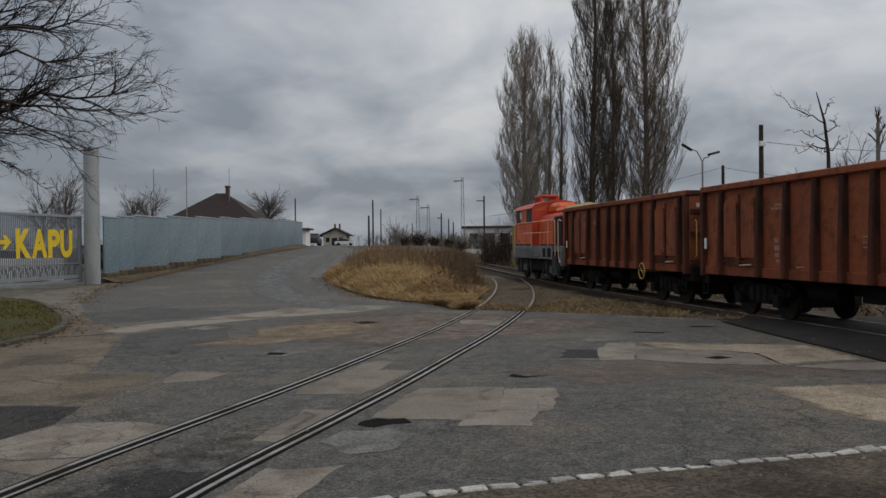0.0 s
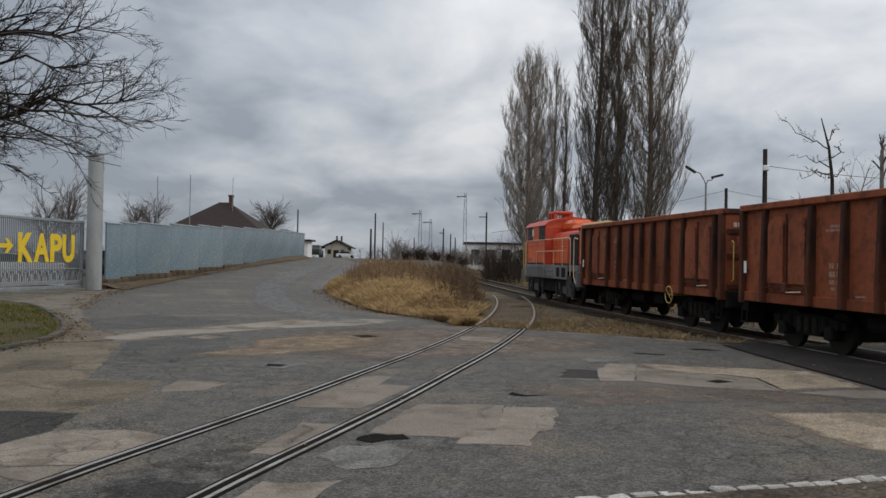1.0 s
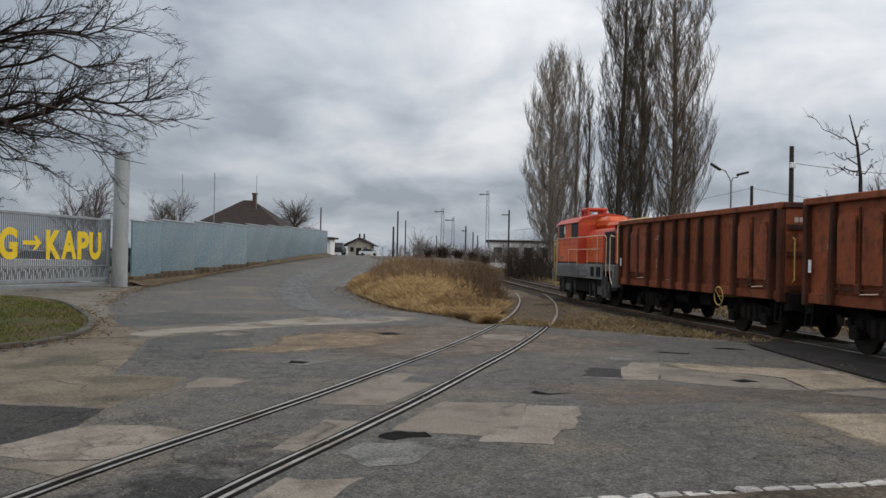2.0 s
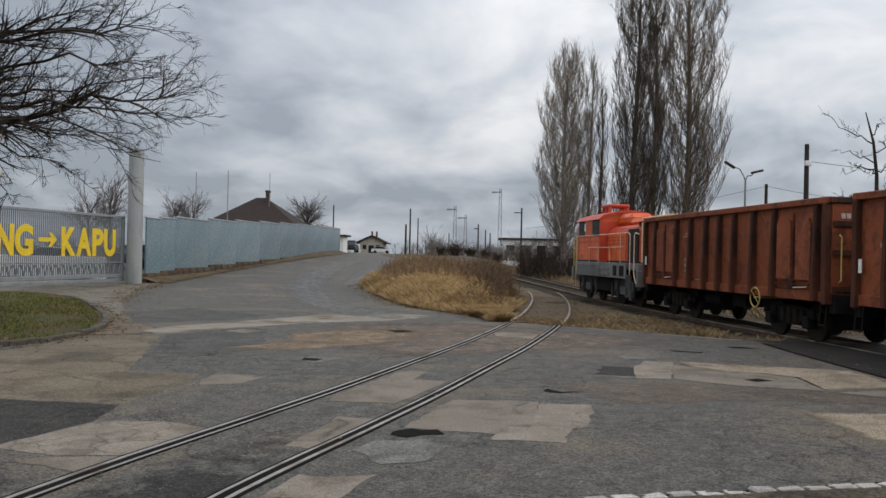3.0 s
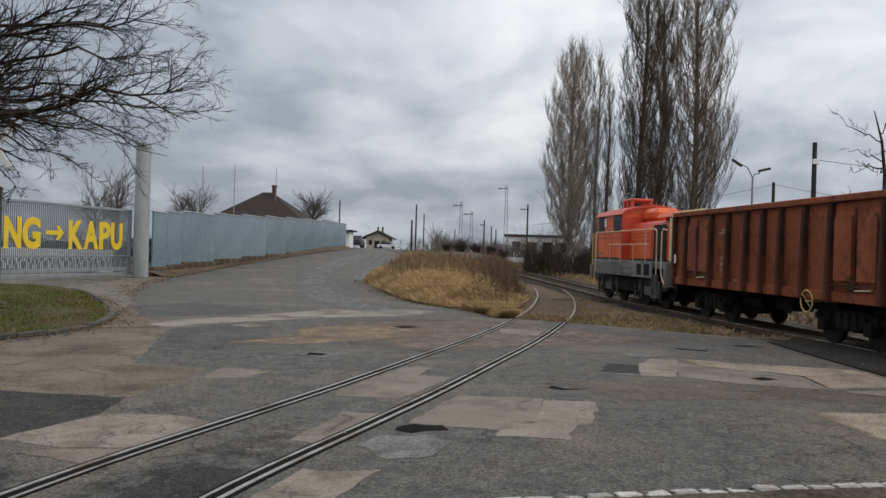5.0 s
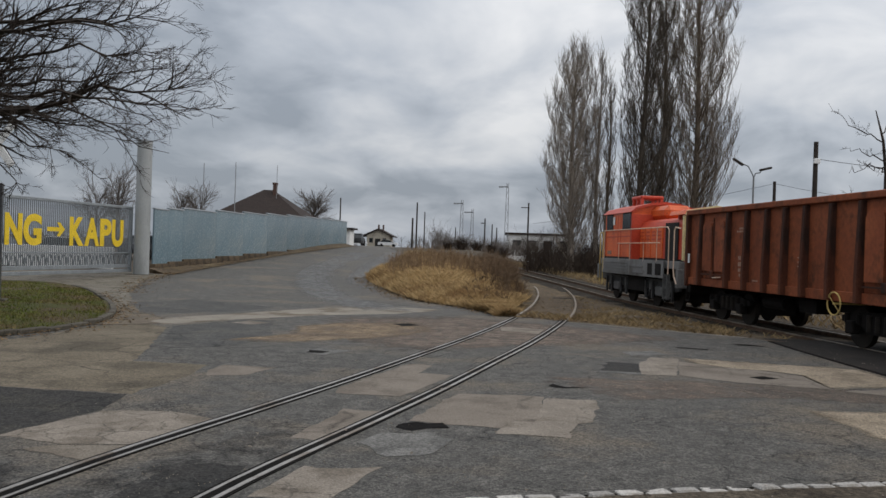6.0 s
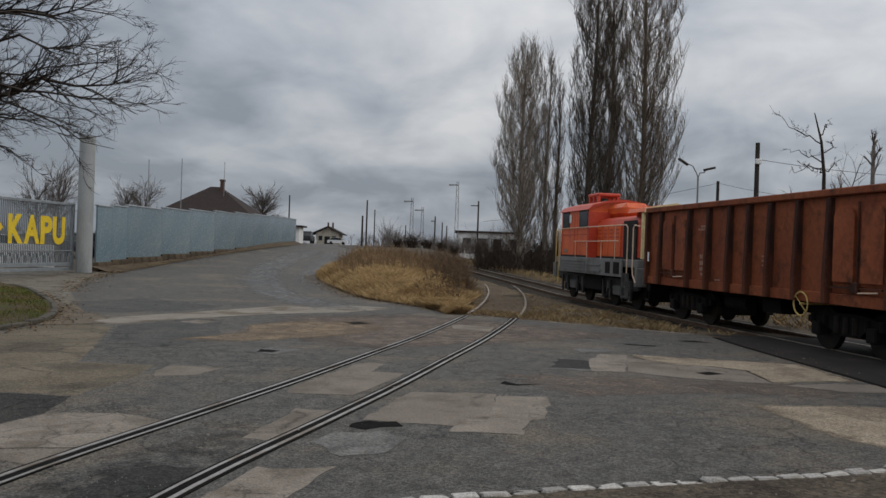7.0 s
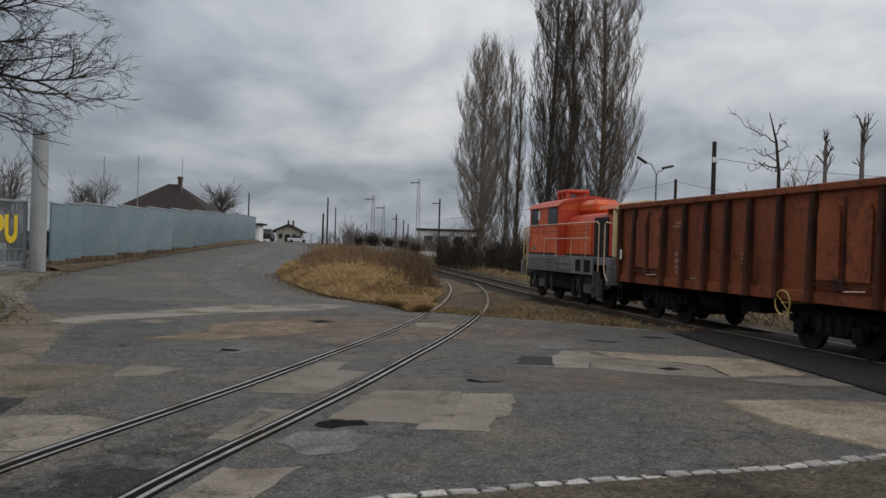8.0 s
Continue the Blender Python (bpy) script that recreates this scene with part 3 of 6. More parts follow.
def patch(corners, material, label, name="road_patch", rough=0.04, cover=1.0):
    """A repair laid on the road, with an uneven edge."""
    LAYER[0] += 1
    z = 0.001 + 0.00014 * LAYER[0]
    out = []
    for (ax, ay), (bx, by) in zip(corners, corners[1:] + corners[:1]):
        n = max(int(math.hypot(bx - ax, by - ay) / 0.12), 1)
        for k in range(n):
            x, y = ax + (bx - ax) * k / n, ay + (by - ay) * k / n
            out.append((x + rough * (noise.noise((x * 3, y * 3, 1)) + 0.6 * noise.noise((x * 11, y * 11, 1))), y + rough * 1.5 * (noise.noise((x * 3, y * 3, 7)) + 0.6 * noise.noise((x * 11, y * 11, 7)))))
    bm = bmesh.new()
    if material in (DIRT_ROAD, PATCH_SAND, ASPHALT_SHEEN, ASPHALT_OLD, DUST, DUST_OCHRE):
        rim = bm.verts.layers.float.new("rim")
        cx, cy = sum(p[0] for p in corners) / len(corners), sum(p[1] for p in corners) / len(corners)
        outer = [bm.verts.new((cx + (x - cx) * 1.08, cy + (y - cy) * 1.08, z)) for x, y in out]
        inner = [bm.verts.new((cx + (x - cx) * 0.72, cy + (y - cy) * 0.72, z)) for x, y in out]
        for v in inner:
            v[rim] = cover
        for k in range(len(out)):
            bm.faces.new((outer[k], outer[(k + 1) % len(out)], inner[(k + 1) % len(out)], inner[k]))
        f = bm.faces.new(inner)
        bmesh.ops.triangulate(bm, faces=[f])
        bmesh.ops.recalc_face_normals(bm, faces=bm.faces)
        if sum(f.normal.z for f in bm.faces) < 0:
            bmesh.ops.reverse_faces(bm, faces=bm.faces)
        return tagged(obj(name, bm, material), label, "road patch", kind="structure")
    f = bm.faces.new([bm.verts.new((x, y, z)) for x, y in out])
    if f.normal.z < 0:
        f.normal_flip()
    bmesh.ops.triangulate(bm, faces=[f])
    bmesh.ops.recalc_face_normals(bm, faces=bm.faces)
    if sum(f.normal.z for f in bm.faces) < 0:
        bmesh.ops.reverse_faces(bm, faces=bm.faces)
    tagged(obj(name, bm, material), label, "road patch", kind="structure")


def build_patches():
    pale, sandy = "pale grey square-cut repair in the asphalt", "sandy pale worn patch of the road"
    dusty, dark = "thin brown dust over the asphalt", "dark ragged worn asphalt patch"
    brown = "brown dirty concrete surface beside the verge"
    patch([(-4.5, 17.0), (-1.5, 14.6), (3.3, 17.6), (5.4, 19.4), (2.6, 22.0), (-1.0, 24.0), (-4.4, 22.0)], DUST, dusty, "road_dust", 0.02, 0.5)
    patch([(1.6, 10.8), (4.0, 11.5), (6.6, 11.4), (6.7, 12.6), (3.5, 13.0), (0.4, 12.9)], DUST, dusty, "road_dust", 0.02, 0.42)
    patch([(-13, 10.1), (-6.1, 10.05), (-4.35, 9.9), (-4.2, 11.4), (-4.3, 12.5), (-5.5, 12.6), (-9.5, 12.7)], DIRT_SLAB, brown, rough=0.05)
    patch([(-9.4, 12.55), (-5.5, 12.55), (-5.9, 14.0), (-7.0, 17.6), (-8.2, 18.6), (-8.5, 17.0), (-8.6, 15.0)], DIRT_SLAB, brown, rough=0.05)
    patch([(-8.6, 17.2), (-7.3, 18.0), (-7.8, 19.6), (-9.0, 21.0), (-10.6, 24.0), (-11.3, 24.8), (-10.2, 22.0), (-9.0, 19.2)], DIRT_ROAD, brown, rough=0.02)
    patch([(-10.8, 24.2), (-9.85, 25.2), (-9.5, 26.6), (-7.6, 25.0), (-6.3, 24.2), (-6.8, 22.5), (-7.8, 21.3), (-9.0, 20.9)], ASPHALT_MID, "dark newer asphalt patch", rough=0.05)
    patch([(-7.9, 18.8), (-7.75, 19.9), (-6.5, 22.0), (-5.05, 24.6), (-2.9, 26.2), (-1.3, 25.7), (-1.9, 24.4), (-2.6, 23.5), (-4.5, 22.1), (-6.0, 20.2), (-7.3, 18.2)], CONCRETE_STRIP, "pale dusty concrete strip across the road")
    patch([(-7.0, 17.9), (-6.0, 14.8), (-4.9, 14.6), (-4.2, 16.2), (-4.9, 18.4), (-5.2, 20.2), (-6.0, 19.9)], ASPHALT_MID, "dark older asphalt between the pale strips", rough=0.05)
    patch([(-5.4, 15.5), (-4.25, 17.2), (-4.6, 19.2), (-3.4, 20.6), (-1.6, 21.4), (-0.9, 19.0), (-1.8, 17.3), (-2.9, 16.3), (-4.0, 15.4)], DUST_OCHRE, "ochre dirt trodden over the asphalt", "road_dust", 0.02, 0.54)
    patch([(-6.05, 19.2), (-5.8, 19.8), (-5.2, 19.5), (-5.45, 18.9)], PATCH_PALE, pale)
    patch([(-2.3, 20.4), (-1.9, 20.7), (-1.6, 20.2), (-2.0, 19.9)], GAP, "black iron manhole in the road", "manhole", 0.02)
    patch([(-3.5, 5.2), (-3.0, 7.2), (-2.1, 9.0), (-1.7, 8.7), (-1.75, 6.8), (-1.9, 5.2)], ASPHALT_OLD, dark, rough=0.02, cover=0.30)
    patch([(-5.6, 5.0), (-5.4, 6.9), (-3.7, 6.7), (-3.2, 5.0)], ASPHALT_OLD, dark, rough=0.02, cover=0.5)
    patch([(-13, 10.0), (-6.1, 10.0), (-4.4, 9.85), (-4.25, 8.95), (-4.6, 7.65), (-9, 7.0), (-13, 7.4)], ASPHALT_DARK, "dark newer asphalt patch")
    patch([(-4.65, 7.55), (-4.2, 8.9), (-3.5, 8.98), (-2.85, 8.72), (-2.95, 8.15), (-3.3, 7.46), (-3.9, 7.38)], PATCH_PALE, "pale crazed concrete patch beside the rail")
    patch([(-4.15, 7.14), (-3.94, 7.34), (-3.31, 7.42), (-3.12, 7.29), (-3.45, 6.9)], PATCH_SLAB, "brownish repair beside the rail")
    patch([(-4.1, 12.0), (-4.05, 12.55), (-3.2, 12.5), (-3.45, 11.75), (-3.95, 11.45)], PATCH_PINK, pale)
    patch([(-1.89, 8.0), (-1.6, 9.55), (-1.12, 9.5), (-1.5, 7.95)], PATCH_PINK, pale)
    patch([(-1.5, 7.02), (-1.38, 6.97), (-0.85, 7.1), (-1.0, 6.6), (-1.1, 6.15), (-1.75, 6.1)], PATCH_PALE, pale)
    patch([(-2.75, 5.9), (-2.6, 6.76), (-2.3, 6.98), (-2.0, 6.95), (-1.98, 6.0)], ASPHALT_DARK, "dark newer asphalt patch", rough=0.05)
    patch([(-1.95, 10.95), (-1.2, 13.5), (-0.82, 13.4), (-0.98, 12.55), (-0.42, 12.45), (-1.05, 10.5), (-1.88, 10.55)], PATCH_PINK, pale)
    patch([(-0.8, 9.1), (-0.3, 10.92), (0.84, 10.96), (0.66, 9.3), (0.2, 8.9), (-0.35, 8.95)], PATCH_PINK, pale)
    patch([(0.16, 8.62), (0.32, 9.3), (0.62, 9.26), (0.86, 10.85), (1.5, 10.85), (1.51, 10.25), (1.4, 10.1), (1.3, 9.4), (1.09, 9.3), (0.95, 8.56)], PATCH_PALE, pale)
    patch([(-1.2, 7.93), (-1.08, 8.35), (-0.6, 8.6), (-0.25, 8.25), (-0.44, 7.64), (-0.85, 7.51)], PATCH_WORN, "worn grey asphalt repair", rough=0.09)
    patch([(1.96, 13.6), (2.3, 14.75), (2.83, 14.6), (2.66, 13.45)], ASPHALT_DARK, "dark sunken asphalt patch", rough=0.12)
    patch([(1.9, 13.4), (1.95, 13.6), (2.62, 13.55), (2.6, 13.3)], PATCH_WORN, "worn grey asphalt repair")
    patch([(2.78, 14.6), (3.2, 15.65), (3.72, 15.6), (3.16, 13.35), (2.6, 13.38)], PATCH_PALE, pale)
    patch([(3.22, 13.4), (3.62, 15.2), (4.3, 14.65), (4.85, 14.4), (5.4, 13.9), (5.3, 12.6), (4.0, 12.9)], PATCH_PINK, "pinkish grey resurfaced strip of road")
    patch([(3.8, 15.78), (5.2, 15.5), (6.9, 15.1), (6.98, 13.0), (6.3, 12.9), (5.35, 12.6), (5.46, 14.0), (4.9, 14.42), (4.25, 14.62), (3.68, 15.2)], PATCH_SAND, sandy, rough=0.04)
    patch([(5.4, 12.5), (6.3, 12.8), (7.0, 12.8), (7.02, 12.1), (6.2, 12.0)], PATCH_PINK, "pinkish grey resurfaced strip of road")
    patch([(4.13, 10.78), (5.3, 10.95), (7.05, 10.85), (7.1, 9.0), (6.2, 8.35), (4.95, 8.0), (4.4, 8.95)], PATCH_SAND, sandy)
    patch([(0.45, 20.7), (1.5, 20.5), (1.3, 19.25), (0.4, 19.7)], PATCH_PALE, pale)
    patch([(2.77, 16.35), (3.45, 16.75), (3.66, 16.1), (2.85, 15.75)], PATCH_WORN, "worn grey asphalt repair")
    patch([(2.4, 23.0), (3.8, 22.12), (5.1, 21.2), (6.5, 20.4), (6.5, 20.2), (5.05, 21.0), (3.75, 21.95), (2.35, 22.85)], CONCRETE_STRIP, "narrow pale concrete edge of the crossing")
    patch([(-0.88, 8.7), (-0.86, 8.95), (-0.7, 9.05), (-0.55, 8.95), (-0.42, 9.02), (-0.36, 8.79), (-0.55, 8.72), (-0.74, 8.58)], GAP, "black tar-filled pothole beside the rail", "pothole", 0.06)
    patch([(0.95, 11.8), (1.05, 12.05), (1.22, 11.8), (1.6, 11.9), (1.2, 11.7)], GAP, "small black pothole", "pothole")
    patch([(-3.4, 14.4), (-3.05, 15.05), (-2.35, 14.85), (-2.8, 14.1)], PATCH_WORN, "worn grey asphalt repair")
    patch([(-3.15, 14.72), (-2.8, 14.64), (-2.86, 14.35), (-3.15, 14.42)], GAP, "black iron gully in the road", "gully")
    patch([(4.37, 13.54), (4.66, 13.72), (4.85, 13.5), (4.5, 13.3)], GAP, "black iron manhole in the road", "manhole", 0.02)
    patch([(5.6, 18.6), (6.0, 18.7), (6.3, 18.35), (5.7, 18.4)], GAP, "black sunken crack in the asphalt", "pothole")
    patch([(4.1, 17.6), (4.75, 17.4), (4.7, 17.25), (4.15, 17.42)], GAP, "black sunken crack in the asphalt", "pothole")


def build_rails():
    """Grooved street rails of the siding, then the train's track."""
    def line(y0, y1, step=0.6):
        return [(siding_x(y), y, 0.0) for y in span(y0, y1, step)]
    siding = thing("siding_track", "worn steel siding rails sunk in the asphalt", "railway track", kind="structure")
    for off, inner in ((0.76, -1), (-0.80, 1)):
        bm = bmesh.new()
        sweep(bm, line(3, 23.6), off - 0.022, off + 0.024, -0.05, 0.013)
        part("rail", bm, RAIL, siding)
        bm = bmesh.new()
        a, b = sorted((off + inner * 0.115, off + inner * 0.15))
        sweep(bm, line(3, 23.6), a, b, -0.05, 0.011)
        part("guard_rail", bm, RAIL, siding)
        bm = bmesh.new()
        a, b = sorted((off + inner * 0.025, off + inner * 0.114))
        sweep(bm, line(3, 23.6), a, b, -0.05, 0.0095)
        part("flange_groove", bm, GAP, siding)
        bm = bmesh.new()
        a, b = sorted((off - inner * 0.023, off - inner * 0.06))
        sweep(bm, line(3, 23.6), a, b, -0.05, 0.009)
        part("tar_joint", bm, GAP, siding)
        bm = bmesh.new()
        a, b = sorted((off + inner * 0.151, off + inner * 0.18))
        sweep(bm, line(3, 23.6), a, b, -0.05, 0.009)
        part("tar_joint", bm, GAP, siding)
        bm = bmesh.new()
        sweep(bm, line(23.6, 76), off - 0.036, off + 0.036, -0.16, 0.005)
        part("rail", bm, RAIL_DULL, siding)
    main = thing("train_track", "shiny steel rails on dark oily sleepers", "railway track", kind="structure")
    pts = [(track_x(y), y, rail_z(y)) for y in span(-8, 100, 2)]
    for off in (0.75, -0.75):
        bm = bmesh.new()
        sweep(bm, pts, off - 0.036, off + 0.036, -0.03, 0.0)
        part("rail_head", bm, RAIL_DULL, main)
        bm = bmesh.new()
        sweep(bm, pts, off - 0.02, off + 0.02, -0.16, -0.03)
        sweep(bm, pts, off - 0.07, off + 0.07, -0.18, -0.155)
        part("rail_foot", bm, RAIL_RUST, main)
    bm = bmesh.new()
    box(bm, -0.13, 0.13, -1.3, 1.3, -0.14, 0.0, 0.015)
    me = mesh("sleeper", bm, SLEEPER)
    rz = math.degrees(math.atan(0.155))
    for k in range(70):
        y = 21 + k * 0.62
        share("sleeper", me, main, pose(track_x(y), y, rail_z(y) - 0.13, 0, 0, 90 + rz))
    for k in range(48):
        y = 25 + k * 0.65
        share("sleeper", me, siding, pose(siding_x(y), y, -0.13, 0, 0, 90 - math.degrees(math.atan((siding_x(y + 0.5) - siding_x(y - 0.5))))))
    # ballast colour lowered to deepen the shade below the wagons
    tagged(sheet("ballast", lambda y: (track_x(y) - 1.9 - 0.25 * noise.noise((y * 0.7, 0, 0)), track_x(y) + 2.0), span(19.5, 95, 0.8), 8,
                 lambda x, y: rail_z(y) - 0.135 + 0.03 * noise.noise((x * 2, y * 2, 0)), BALLAST), "ballast between the rails, darkened for the shade under the train", "ballast", kind="structure")
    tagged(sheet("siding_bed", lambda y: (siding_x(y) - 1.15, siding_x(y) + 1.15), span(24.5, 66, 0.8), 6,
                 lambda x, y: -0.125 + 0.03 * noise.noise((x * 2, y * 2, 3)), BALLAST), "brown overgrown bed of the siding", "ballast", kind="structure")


def build_kerbs():
    tagged(sheet("dirt_shoulder", lambda y: ((y - 6.3) / 0.315 + 0.1, 16.0 if y < 8.4 else 16.2), span(1.0, 8.9, 0.25), 40,
                 lambda x, y: -0.006 + 0.012 * noise.noise((x * 1.3, y * 1.3, 6)), DIRT), "brown gravelly dirt before the setts", "ground", kind="structure")
    row = thing("sett_row", "single row of pale granite setts edging the asphalt", "kerb", kind="structure")
    meshes = []
    for k in range(5):
        bm = bmesh.new()
        r = random.Random(k)
        box(bm, -0.105 - 0.012 * r.random(), 0.105 + 0.012 * r.random(), -0.06, 0.06 + 0.015 * r.random(), -0.1, 0.012, 0.016)
        for v in bm.verts:
            v.co += Vector((r.uniform(-1, 1), r.uniform(-1, 1), r.uniform(-0.5, 0.5))) * 0.012
        meshes.append(mesh("sett", bm, SETT))
    rng = random.Random(8)
    x = -3.4
    while x < 7.2:
        y = along([(-4, 5.0), (0, 6.3), (2, 6.93), (3.7, 7.4), (5, 7.9), (7.2, 8.7)], x)
        a = math.degrees(math.atan2(along([(-4, 5.0), (0, 6.3), (2, 6.93), (3.7, 7.4), (5, 7.9), (7.2, 8.7)], x + 0.1) - y, 0.1))
        share("sett", rng.choice(meshes), row, pose(x, y + rng.uniform(-0.012, 0.012), rng.uniform(-0.012, 0.004), rng.uniform(-3, 3), rng.uniform(-3, 3), a + rng.uniform(-5, 5)))
        x += 0.25 * math.cos(math.radians(a)) + rng.uniform(0, 0.012)
    kerb = thing("verge_kerb", "low worn concrete kerb round the grass verge", "kerb", kind="structure")
    bm = bmesh.new()
    box(bm, -0.36, 0.36, -0.08, 0.08, -0.1, 0.1, 0.02)
    me = mesh("kerb_stone", bm, KERB)
    y = 11.0
    while y < 30:
        x, x2 = along(VERGE_R, y), along(VERGE_R, y + 0.3)
        a = math.degrees(math.atan2(0.3, x2 - x))
        share("kerb_stone", me, kerb, pose(x - 0.05, y, rng.uniform(-0.02, 0.015) + height(x, y), 0, rng.uniform(-1.5, 1.5), a + rng.uniform(-2, 2)))
        y += 0.73 * abs(math.sin(math.radians(a)))


# ---- grass ----
def build_grass():
    rng = np.random.default_rng(3)

    def isle(y):
        return along(ROAD_R, y) + 0.25, min(siding_x(y) - 1.2, 1.45)

    def isle_z(x, y):
        a, b = isle(y)
        u = (x - a) / max(b - a, 0.1)
        top = 0.75 * smooth(24, 38, y) * max(math.sin(math.pi * min(max(u, 0), 1)), 0) ** 0.7
        return max(height(x, y), 0) * (1 - 0.5 * smooth(0.4, 1, u)) + top + 0.02 + 0.07 * noise.noise((x * 0.7, y * 0.7, 5)) * min(u * 8, (1 - u) * 8, 1)
    ys = span(24.0, 95, 0.7)
    tagged(sheet("grass_island", isle, ys, 16, isle_z, STRAW_SOIL), "mound of dry straw-coloured winter grass", "grass", kind="structure")
    roots, hs = [], []
    while len(roots) < 95000:
        y = 24.2 + 52 * rng.random() ** 1.9
        a, b = isle(y)
        x = a + (b - a) * rng.random()
        c = noise.noise((x * 0.45, y * 0.45, 9))
        if rng.random() > 0.65 + 0.6 * c:
            continue
        roots.append((x, y, isle_z(x, y) - 0.02))
        hs.append(rng.uniform(0.07, 0.27) * (1.0 + 0.9 * c))
    tagged(blades("dry_grass", roots, hs, 0.019, 1.2, STRAW, rng), "tangled dry yellow-brown grass", "grass", kind="stuff")
    # tall dead weeds on the crest and the dark scrub by the siding
    segs = []
    for _ in range(1300):
        y = rng.uniform(38, 78)
        a, b = isle(y)
        x = a + (b - a) * rng.uniform(0.12, 0.95)
        h = rng.uniform(0.4, 1.25) * (0.6 + 0.8 * abs(noise.noise((x * 0.3, y * 0.15, 3))))
        z = isle_z(x, y)
        dx, dy = rng.normal(0, 0.14, 2)
        segs.append((x, y, z, x + dx * h, y + dy * h, z + h, 0.012, 0.006))
        for _ in range(4):
            u = rng.uniform(0.4, 1)
            px, py, pz = x + dx * h * u, y + dy * h * u, z + h * u
            ex, ey = rng.normal(0, 0.16, 2)
            segs.append((px, py, pz, px + ex, py + ey, pz + rng.uniform(0.08, 0.3), 0.008, 0.004))
    tagged(tubes("dry_weeds", segs, WEED), "tall dead brown weeds on the mound", "weeds", kind="stuff")
    segs = []
    for _ in range(620):
        y = rng.uniform(28, 62)
        x = isle(y)[1] - abs(rng.normal(0, 0.8)) + 0.02
        z = isle_z(min(x, isle(y)[1]), y) - 0.05
        h = rng.uniform(0.3, 1.25) * (0.45 + 0.55 * smooth(28, 38, y))
        d = np.array([rng.normal(0, 0.3), rng.normal(0, 0.3), 1.0])
        stick(segs, rng, np.array([x, y, z]), d, h, 0.016, 2, 5, 0.75)
    tagged(tubes("scrub", segs, SCRUB), "dark brown leafless scrub beside the siding", "scrub", kind="stuff")
    # rough grass between the asphalt and the train's track
    roots, hs = [], []
    while len(roots) < 9000:
        y = 20.5 + 22 * rng.random() ** 1.6
        x = rng.uniform(0.2, track_x(y) - 1.6)
        if y < along([(0.2, 24.5), (1.2, 24.1), (2.4, 23.2), (3.8, 22.3), (5.1, 21.4), (6.9, 20.5)], x):
            continue
        on_rails = abs(x - siding_x(y)) < 1.0
        if on_rails and y > 26.5 and rng.random() < 0.93:
            continue
        if rng.random() < 0.5 * smooth(26, 34, y) + 0.45 * smooth(3.2, 5.0, x) + 0.2 + 0.9 * noise.noise((x * 0.8, y * 0.8, 2)):
            continue
        roots.append((x, y, ground_z(x, y) - 0.01))
        hs.append(rng.uniform(0.05, 0.2) * (1.0 if y < 27 else 0.7))
    tagged(blades("trackside_grass", roots, hs, 0.026, 1.3, DULL_STRAW, rng), "short dry grass by the rails", "grass", kind="stuff")
    soil = sheet("trackside_soil", lambda y: (max(along([(20.3, 6.8), (21.3, 5.2), (22.2, 3.9), (23.1, 2.5), (23.8, 1.6), (24.3, 0.5), (30, 1.0)], y), -5), max(track_x(y) - 1.8, 0.5)), span(19.8, 60, 0.6), 12,
                 lambda x, y: ground_z(x, y) + 0.035, TRACK_SOIL)
    tagged(soil, "bare brown soil between the two tracks", "soil", kind="structure")
    # ragged grass behind the train and at the far bank
    roots, hs = [], []
    while len(roots) < 14000:
        y = rng.uniform(8, 85)
        x = track_x(y) + 2.3 + 14 * rng.random() ** 1.5
        roots.append((x, y, ground_z(x, y) - 0.01))
        hs.append(rng.uniform(0.08, 0.35))
    tagged(blades("bank_grass", roots, hs, 0.04, 1.2, DULL_STRAW, rng), "dry grass on the far side of the track", "grass", kind="stuff")

    # the verge before the gate
    def verge(y):
        return -30.0, along(VERGE_R, y) - 0.1

    def verge_z(x, y):
        return height(x, y) + 0.05 + 0.05 * smooth(0, 2.5, along(VERGE_R, y) - x) + 0.05 * noise.noise((x * 0.6, y * 0.6, 8))
    tagged(sheet("verge", verge, span(9, 31.5, 0.5), 40, verge_z, VERGE), "worn mossy green and brown grass verge", "grass", kind="structure")
    roots, hs = [], []
    while len(roots) < 26000:
        y = rng.uniform(12, 30)
        x = along(VERGE_R, y) - 0.25 - 9 * rng.random() ** 1.3
        if rng.random() > 0.6 + 0.9 * noise.noise((x * 0.6, y * 0.6, 1)):
            continue
        roots.append((x, y, verge_z(x, y) - 0.01))
        hs.append(rng.uniform(0.03, 0.09))
    tagged(blades("verge_grass", roots, hs, 0.02, 0.9, BLADE, rng), "short green grass on the verge", "grass", kind="stuff")
    tagged(sheet("gate_apron", lambda y: (along(VERGE_R, y) - 0.05 if y < 30.6 else -26.0, along(ROAD_L, y) + 0.1 + 0.15 * noise.noise((0, y * 1.5, 3))), span(21.5, 40.5, 0.5), 20,
                 lambda x, y: height(x, y) + 0.012, APRON), "pale dusty concrete apron before the gate", "pavement", kind="structure")
    tagged(sheet("wall_verge", lambda y: (-16.85 + (y - 40.2) / 47.8 * 1.5 + 0.05, along(ROAD_L, y) + 0.15 + 0.25 * noise.noise((2, y * 0.9, 0))), span(39.6, 88, 0.6), 5,
                 lambda x, y: height(x, y) + 0.03 + 0.25 * smooth(0, 1.2, along(ROAD_L, y) - x) + 0.04 * noise.noise((x * 2, y * 2, 0)), TRACK_SOIL), "brown earth bank with dead leaves below the wall", "soil", kind="structure")
    bm = bmesh.new()
    r = random.Random(15)
